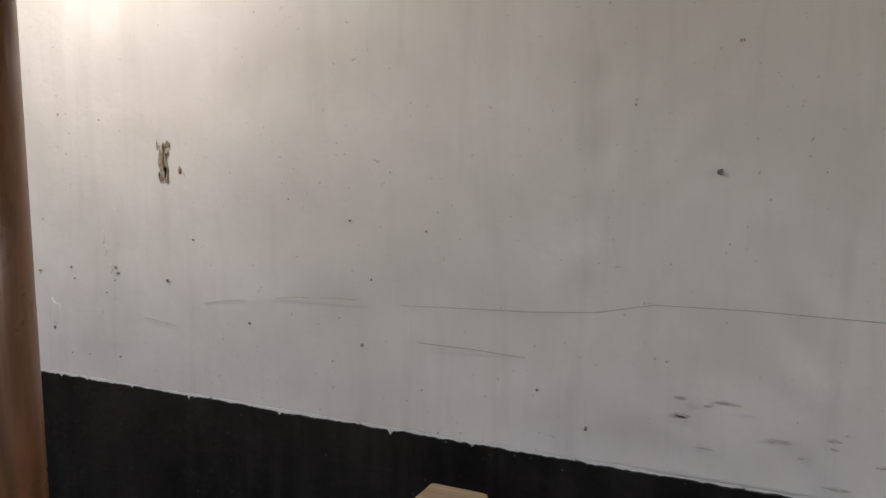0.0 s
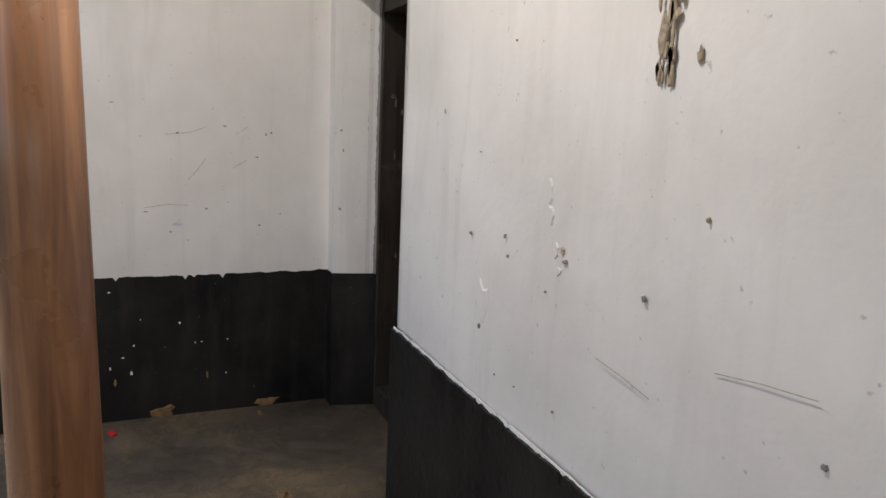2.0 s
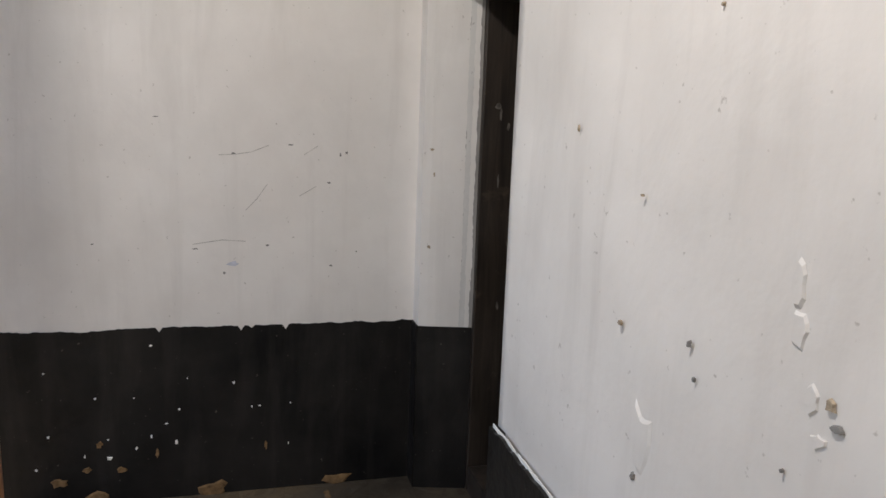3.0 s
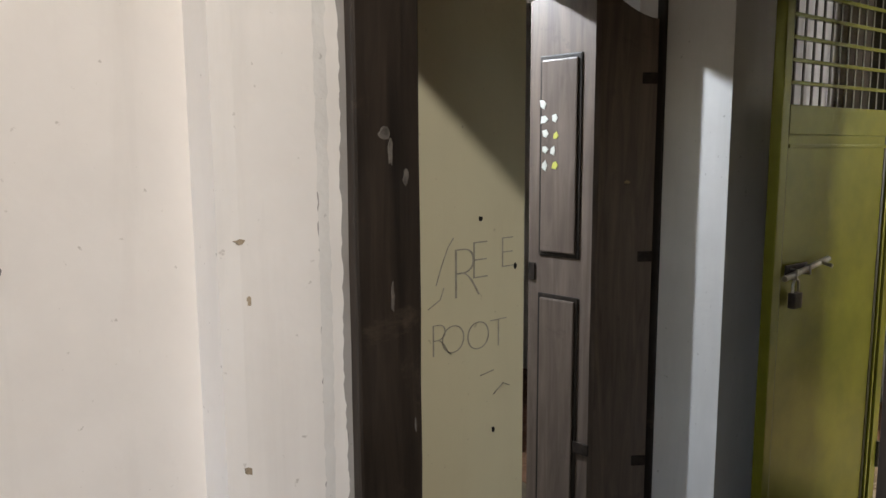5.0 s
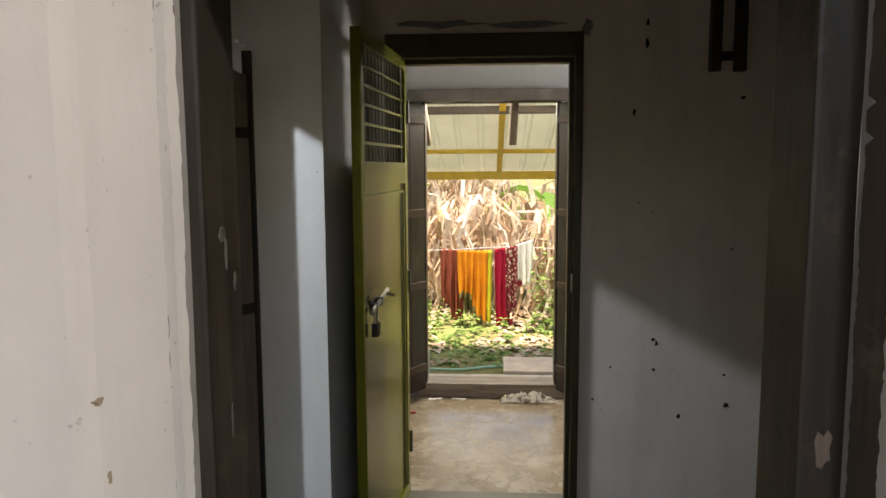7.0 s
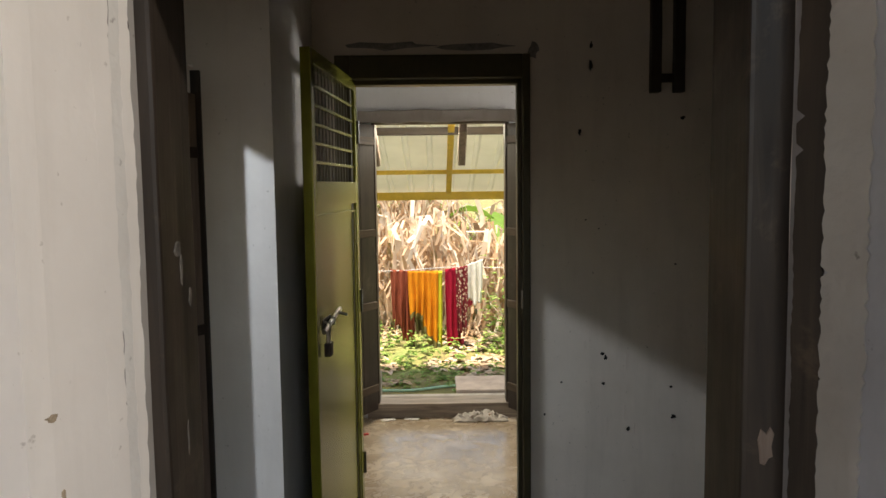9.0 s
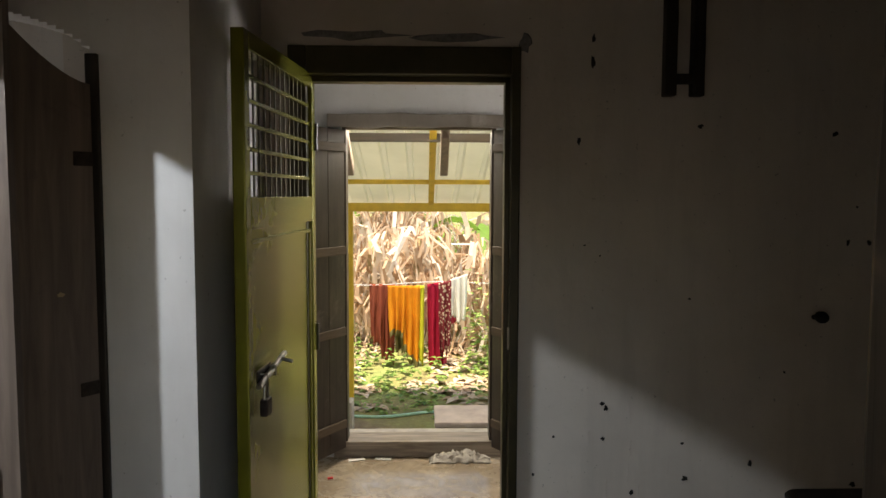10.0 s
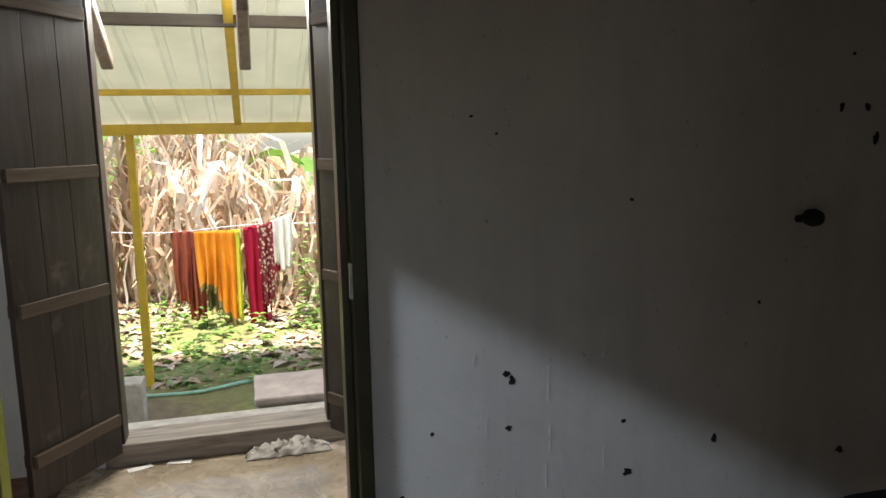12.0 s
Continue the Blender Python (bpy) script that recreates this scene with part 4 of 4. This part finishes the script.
for x in (-0.05, 0.05):
    part("bar", box(x - 0.022, x + 0.022, -0.05, -0.004, -0.29, 0.25, 0.006, None, 0.002, 0.08), M_FRAME, br)
part("crosspiece", box(-0.05, 0.05, -0.042, -0.010, -0.245, -0.21, 0.004), M_FRAME, br)
tagged(br, "dark wooden double bracket hanging on the wall", "bracket")


def armchair():
    """A moulded plastic chair; its front looks along local -x."""
    c = empty("plastic_chair", pose(2.01, 1.85, FI))
    m = M_TYRE
    part("seat", box(-0.22, 0.20, -0.21, 0.21, 0.41, 0.44, 0.012), m, c)
    for k in (-1, 1):
        arm = bmesh.new()
        rim = [(-0.19 - 0.055 * math.sin(a), k * 0.255 + 0.055 * math.cos(a)) for a in [math.pi * q / 12 for q in range(13)]]
        rim += [(0.22, k * 0.255 - 0.035), (0.22, k * 0.255 + 0.035)]
        for h in ((0.690, 0.706),):
            lo = [arm.verts.new((x, y, h[0] + 0.02 * (x + 0.2))) for x, y in rim]
            hi = [arm.verts.new((x, y, h[1] + 0.02 * (x + 0.2))) for x, y in rim]
            arm.faces.new(lo)
            arm.faces.new(hi)
            for q in range(len(rim)):
                arm.faces.new((lo[q], lo[(q + 1) % len(rim)], hi[(q + 1) % len(rim)], hi[q]))
        bmesh.ops.recalc_face_normals(arm, faces=arm.faces)
        bmesh.ops.bevel(arm, geom=[e for e in arm.edges if len(e.link_faces) == 2 and e.calc_face_angle(0) > 1.2], offset=0.005, segments=2, affect='EDGES')
        part("armrest", arm, m, c, "flat armrest with a rounded front end")
        part("arm_support", tube([(-0.20, k * 0.25, 0.42), (-0.215, k * 0.255, 0.56), (-0.18, k * 0.255, 0.692)], 0.018, 8), m, c)
        part("leg", tube([(-0.26, k * 0.25, 0.0), (-0.20, k * 0.20, 0.42)], 0.022, 8), m, c)
        part("leg", tube([(0.26, k * 0.25, 0.0), (0.18, k * 0.20, 0.42)], 0.022, 8), m, c)
        part("back_post", tube([(0.19, k * 0.21, 0.42), (0.24, k * 0.22, 0.70), (0.30, k * 0.20, 0.84)], 0.018, 8), m, c)
    for q in range(4):
        part("back_slat", box(-0.006, 0.006, -0.20, 0.20, -0.022, 0.022, 0.004, pose(0.205 + 0.027 * q, 0, 0.52 + 0.09 * q, 0, 15)), m, c)
    return tagged(c, "dark plastic armchair standing by the grimy wall", "chair")


armchair()
# grey patches around the top of the middle doorway
for i, (x, z, a, b) in enumerate([(.45, 2.125, .2, .02), (.8, 2.12, .2, .018), (1.05, 2.10, .03, .04)]):
    placed(mark("soot_stain", (x, YF - 0.0003, z), W_N, a, b, 0.0025, M_SCRAPE, 560 + i, None), bpy.data.objects["wall_middle_over"])
# rubbish in the side room
tagged(part("green_bag", blob((-.80, 2.9, FI + 0.02), X, Y, .10, .08, .10, 570, 12), plain("green_plastic", (.10, .40, .05), .4)), "crumpled green plastic bag on the floor", "bag")
tagged(part("paper_sheet", box(-.95, -.60, 2.60, 2.74, FI + .004, FI + .022, 0.003, None, .006, .06), M_PAPER), "white paper sheets on the red floor", "paper")

# ---------------------------------------------------------------- back room things
def rag():
    bm = bmesh.new()
    n, k = 26, 16
    g = [[bm.verts.new((.72 + .36 * i / n + .02 * noise.noise(Vector((j * .4, i * .3, 2))), 4.235 + .10 * j / k + .02 * noise.noise(Vector((i * .35, j * .3, 5))), FI + .004 + max(0, .045 * max(0, math.sin(math.pi * i / n)) ** .5 * math.sin(math.pi * j / k) * (1.0 + 1.2 * noise.noise(Vector((i * .45, j * .6, 9))))))) for i in range(n + 1)] for j in range(k + 1)]
    for j in range(k):
        for i in range(n):
            bm.faces.new((g[j][i], g[j][i + 1], g[j + 1][i + 1], g[j + 1][i]))
    o = part("floor_rag", bm, M_CLOTHRAG, None, "", True)
    md = o.modifiers.new("thick", 'SOLIDIFY')
    md.thickness = 0.004
    return tagged(o, "crumpled grey rag by the door sill", "rag")


rag()
for i, (x, y, r) in enumerate([(.28, 4.305, 20), (.44, 4.32, -12)]):
    tagged(part("paper_scrap", box(-.05, .05, -.02, .02, 0, .004, 0.001, pose(x, y, FI + .002, 0, 0, r), .003, .02), M_PAPER), "torn white paper scrap on the floor", "paper")
tagged(part("red_scrap", box(-.015, .015, -.01, .01, 0, .008, 0.001, pose(.16, 4.02, FI + .001, 0, 0, 20)), M_RED), "small red scrap on the floor", "litter")

# ---------------------------------------------------------------- back yard
setting(part("ground", box(-60, 60, 4.56, 120, -0.9, -0.5), M_GROUND), "mossy damp ground of the back yard", "ground")
setting(part("house_plinth", box(-3, 4.5, 4.56, 4.72, -0.5, 0.02, 0.01), M_CONCRETE), "concrete plinth of the house", "plinth")
st = empty("stone_step", pose(1.05, 5.27, -0.5))
part("slab", box(-0.29, 0.29, -0.22, 0.22, 0.405, 0.45, 0.012, None, 0.004, 0.08), M_PINKSTONE, st, "pinkish worn stone slab")
part("block", box(-0.275, 0.275, -0.20, 0.20, 0, 0.405, 0.01), M_CONCRETE, st)
tagged(st, "stone doorstep with a pinkish slab on top", "step")
tagged(part("concrete_stub", box(.02, .14, 5.45, 5.6, -0.5, -0.02, 0.01, None, .004, .05), M_CONCRETE), "short concrete stub beside the yellow post", "stub")


def porch():
    p = empty("porch_roof", pose(0.7, 5.9, 0))
    def add(nm, bm, mat, label="", smooth=False):
        return placed(part(nm, bm, mat, None, label, smooth), p)
    zr = lambda y: 1.50 + (6.9 - y) * 0.295
    add("front_beam", box(-3, 4.5, 6.86, 6.94, 1.395, 1.475, 0.004), M_YELLOW)
    for y in (6.30, 5.30):
        add("purlin", box(-3, 4.5, y - .02, y + .02, zr(y) - .035, zr(y) + .005, 0.003), M_YELLOW)
    add("purlin", box(-3, 4.5, 5.22, 5.27, zr(5.25) - .06, zr(5.25) - .0, 0.004), M_BEAM, "dark wooden purlin")
    for x in (-1.3, .745, 2.8):
        bm = bmesh.new()
        add_box(bm, x - .025, x + .025, 4.62, 6.9, -.045, .0)
        for v in bm.verts:
            v.co.z += zr(v.co.y) - .008
        add("rafter", bm, M_YELLOW)
    for x in (-.02, 2.7, -2.4):
        add("steel_post", box(x - .03, x + .03, 6.87, 6.93, -.5, 1.395, 0.006), M_YELLOW)
    bm = bmesh.new()
    prof, x = [], -3.0
    while x < 4.5:
        prof += [(x, 0), (x + .14, 0), (x + .155, .028), (x + .185, .028)]
        x += .20
    a = [bm.verts.new((q, 4.58, zr(4.58) + .006 + h)) for q, h in prof]
    b = [bm.verts.new((q, 7.15, zr(7.15) + .006 + h)) for q, h in prof]
    for i in range(len(a) - 1):
        bm.faces.new((a[i], a[i + 1], b[i + 1], b[i]))
    add("roof_sheet", bm, M_SHEET, "cream translucent ribbed roofing sheet")
    return tagged(p, "yellow steel porch with cream ribbed roof sheets", "porch")


porch()


def rafter_tail(x):
    bm = bmesh.new()
    add_box(bm, x - .028, x + .028, 4.56, 4.96, 0, .075)
    for v in bm.verts:
        v.co.z += 1.90 - (v.co.y - 4.56) * .56
    bmesh.ops.bevel(bm, geom=list(bm.edges), offset=.006, segments=1, affect='EDGES')
    return tagged(part("rafter_tail", bm, M_LEAF), "dark old wooden rafter tail over the back door", "rafter", "rafter tails")


for x in (.185, .815, 1.45):
    rafter_tail(x)


def hanging_cloth(name, x0, x1, zt0, zt1, zb0, zb1, mat, label, seed, y=8.6, border=None):
    """A cloth pegged over the line, falling in folds; its hem runs from zb0 to zb1."""
    bm = bmesh.new()
    n, k = 28, 26
    def pt(i, j, off):
        s, t = i / n, j / k
        w = (x1 - x0) * (1 - .22 * t * t)
        x = x0 + (x1 - x0) * .11 * t * t + w * s + .05 * t * noise.noise(Vector((s * 4, seed, 0)))
        zt, zb = zt0 + (zt1 - zt0) * s, zb0 + (zb1 - zb0) * s + .10 * noise.noise(Vector((s * 5, seed, 4)))
        fold = .035 * (.25 + t) * math.sin(s * 19 * (x1 - x0) / .25 + seed + 1.2 * noise.noise(Vector((s * 3, t * 2, seed))))
        return Vector((x, y + off + fold, zt + (zb - zt) * t))
    g = [[bm.verts.new(pt(i, j, 0)) for i in range(n + 1)] for j in range(k + 1)]
    for j in range(k):
        for i in range(n):
            f = bm.faces.new((g[j][i], g[j][i + 1], g[j + 1][i + 1], g[j + 1][i]))
            if border and j >= k - 3:
                f.material_index = 1
    o = part(name, bm, mat, None, "", True)
    if border:
        o.data.materials.append(border)
    md = o.modifiers.new("thick", 'SOLIDIFY')
    md.thickness = 0.004
    return tagged(o, label, "cloth", "washing on the line")


C_RUST = cloth_mat("rust_cloth", (.22, .055, .03), (.30, .075, .04))
C_ORANGE = cloth_mat("orange_silk", (.60, .20, .012), (.72, .28, .015))
C_OLIVE = cloth_mat("olive_border_cloth", (.16, .14, .05), (.22, .18, .07))
C_LIME = cloth_mat("lime_cloth", (.46, .48, .03), (.56, .52, .04))
C_CRIM = cloth_mat("crimson_cloth", (.30, .008, .028), (.38, .012, .04))
C_PAT = cloth_mat("patterned_cloth", (.16, .02, .025), (.55, .42, .30), 1, 26)
C_WHITE = cloth_mat("white_cloth", (.66, .64, .56), (.74, .72, .64))
C_PINK = cloth_mat("pink_cloth", (.55, .05, .10), (.65, .10, .16))
hanging_cloth("rust_cloth", .03, .21, .50, .49, -.18, -.26, C_RUST, "rust-red cotton cloth drying on the line", 1)
hanging_cloth("rust_cloth_fall", .15, .33, .49, .485, -.40, -.46, C_RUST, "longer rust-red cloth behind the orange saree", 11, 8.66)
hanging_cloth("orange_saree", .25, .45, .485, .48, -.10, -.14, C_ORANGE, "bright orange saree fold with an olive border", 2, 8.55, C_OLIVE)
hanging_cloth("olive_cloth", .33, .47, .30, .30, -.34, -.30, C_OLIVE, "olive-brown cloth behind the orange saree", 3, 8.66)
hanging_cloth("orange_saree_fall", .42, .63, .48, .475, -.34, -.56, C_ORANGE, "long orange saree fall with an olive hem", 4, 8.60, C_OLIVE)
hanging_cloth("lime_cloth", .58, .68, .475, .475, -.30, -.52, C_LIME, "narrow lime-yellow cloth on the line", 5, 8.63)
hanging_cloth("crimson_shawl", .715, .93, .49, .53, -.50, -.46, C_CRIM, "plain crimson shawl drying on the line", 6, 8.62)
hanging_cloth("patterned_shawl", .85, 1.00, .52, .55, -.31, -.30, C_PAT, "maroon and cream patterned shawl on the line", 7, 8.54)
hanging_cloth("pink_fringe", .80, .95, -.40, -.40, -.60, -.58, C_PINK, "pink fringe hanging below the crimson shawl", 8, 8.64)
hanging_cloth("pink_cloth", .97, 1.08, .40, .45, -.06, .06, C_PINK, "pink cloth behind the patterned shawl", 9, 8.68)
hanging_cloth("white_cloth", .985, 1.19, .55, .62, .10, .06, C_WHITE, "white cotton cloth pegged on the line", 10, 8.58)
line = [(-3.0 + 6.5 * i / 24, 8.6, .58 + .02 * math.sin(i) - .10 * math.sin(math.pi * i / 24) + .02) for i in range(25)]
tagged(part("clothes_line", tube(line, 0.004, 6), M_PAPER), "thin pale clothes line across the yard", "line")
hp = [(-2 + 5.0 * i / 40, 6.62 + .08 * math.sin(i * .35) + .05 * math.sin(i * .9), -.485 + .004 * math.sin(i)) for i in range(41)]
tagged(part("garden_hose", tube(hp, 0.014, 8), M_HOSE), "pale green garden hose lying on the ground", "hose")


# ---------------------------------------------------------------- plants
def strip(bm, pts, widths, side, cup=0.0):
    """A leaf blade: two rows of quads along pts."""
    prev = None
    for p, w in zip(pts, widths):
        row = [bm.verts.new(p - side * w), bm.verts.new(p + Vector((0, 0, -cup * w))), bm.verts.new(p + side * w)]
        if prev:
            bm.faces.new((prev[0], prev[1], row[1], row[0]))
            bm.faces.new((prev[1], prev[2], row[2], row[1]))
        prev = row


def banana(x, y, h, seed, dry=26, green=3):
    rnd = random.Random(seed)
    b = empty("banana_plant", pose(x, y, -0.5))
    path = [(.06 * math.sin(k * .7 + seed) * k / 6, .05 * math.cos(k + seed) * k / 6, h * k / 6) for k in range(7)]
    part("trunk", tube(path, .085, 10, .6), M_STEM, b, "", True)
    bm = bmesh.new()
    for i in range(dry):
        a = rnd.uniform(0, 2 * math.pi)
        z0 = h * rnd.uniform(.35, 1.05)
        out = rnd.uniform(.08, .60)
        L = rnd.uniform(.35, 1.5)
        d = Vector((math.cos(a), math.sin(a), 0))
        side = Vector((-d.y, d.x, rnd.uniform(-.6, .6))).normalized() if rnd.random() < .4 else Vector((rnd.uniform(-1, 1), rnd.uniform(-.4, .4), rnd.uniform(-.3, .3))).normalized()
        n = 8
        pts, ws = [], []
        W = rnd.uniform(.006, .042)
        for k in range(n + 1):
            t = k / n
            r = .06 + out * math.sin(min(1, t * 2.2) * math.pi / 2)
            z = z0 + .22 * math.sin(min(1, t * 2.5) * math.pi) * (1 - t) - L * max(0, t - .18) * 1.1
            j = noise.noise_vector(Vector((i * 3.1, t * 5, seed))) * .16
            pts.append(d * r + Vector((0, 0, max(.03, z))) + j)
            ws.append(W * (math.sin(math.pi * min(1, .12 + t * .88)) ** .6) * rnd.uniform(.6, 1.2))
        strip(bm, pts, ws, side, rnd.uniform(-.6, .6))
    part("dry_leaves", bm, M_DRYLEAF, b, "withered hanging brown leaves")
    if green:
        bm = bmesh.new()
        for i in range(green):
            a = rnd.uniform(0, 2 * math.pi)
            d = Vector((math.cos(a), math.sin(a), 0))
            side = Vector((-d.y, d.x, 0))
            L = rnd.uniform(.9, 1.5)
            pts = [d * (L * t * .8) + Vector((0, 0, h * .97 + .7 * t - .95 * t * t * L)) for t in [k / 9 for k in range(10)]]
            ws = [.17 * math.sin(math.pi * min(1, .08 + .92 * k / 9)) ** .5 for k in range(10)]
            strip(bm, pts, ws, side, .5)
        part("green_leaves", bm, M_GREENLEAF, b, "fresh green arching leaves")
    return tagged(b, "banana plant with a skirt of withered brown leaves", "banana plant", "banana thicket")


rnd = random.Random(77)
k = 0
for row, (y, n) in enumerate([(9.7, 10), (10.5, 10), (11.5, 9)]):
    for i in range(n):
        x = -3.6 + 8.0 * (i + .5) / n + rnd.uniform(-.25, .25)
        banana(x, y + rnd.uniform(-.3, .3), rnd.uniform(1.25, 2.15), 500 + k, 110, 1 if row > 0 else rnd.choice((0, 0, 1)))
        k += 1

# weeds, creepers and litter, nobody could count them
def weeds(n, x0, x1, y0, y1, h, mat, seed, size, name, label):
    rnd = random.Random(seed)
    bm = bmesh.new()
    for i in range(n):
        x, y = rnd.uniform(x0, x1), y0 + (y1 - y0) * rnd.random() ** .8
        dens = noise.noise(Vector((x * 1.3, y * 1.3, seed)))
        if dens < -.15:
            continue
        hh = h * rnd.uniform(.2, 1.0) * (1 + dens)
        for q in range(rnd.randint(3, 6)):
            a = rnd.uniform(0, 2 * math.pi)
            d = Vector((math.cos(a), math.sin(a), 0))
            s = Vector((-d.y, d.x, 0))
            L = size * rnd.uniform(.6, 1.4)
            o = Vector((x, y, -.5 + hh * rnd.random()))
            pts = [o + d * L * t + Z * (L * (.6 * t - .7 * t * t)) for t in (0, .35, .7, 1)]
            strip(bm, pts, [L * w for w in (.06, .30, .24, .01)], s, .25)
    return tagged(part(name, bm, mat), label, "plants", "", "stuff")


weeds(950, -3.2, 3.8, 6.75, 9.6, .20, M_WEED, 3, .075, "weeds", "low green weeds and creepers over the ground")
weeds(420, -3.2, 3.8, 6.5, 7.6, .08, M_WEED, 9, .05, "ground_weeds", "small bright weeds at the edge of the moss")
weeds(1300, -3.2, 3.8, 6.9, 10.5, .05, M_LITTER, 5, .13, "leaf_litter", "brown leaf litter under the banana plants")
weeds(70, 1.2, 1.55, 8.2, 8.8, .95, M_WEED, 6, .075, "creeper", "bright green creeper climbing by the washing")
weeds(900, -14, 16, 18, 30, 1.0, M_GREENLEAF, 13, .5, "far_thicket", "green and brown thicket beyond the banana plants")
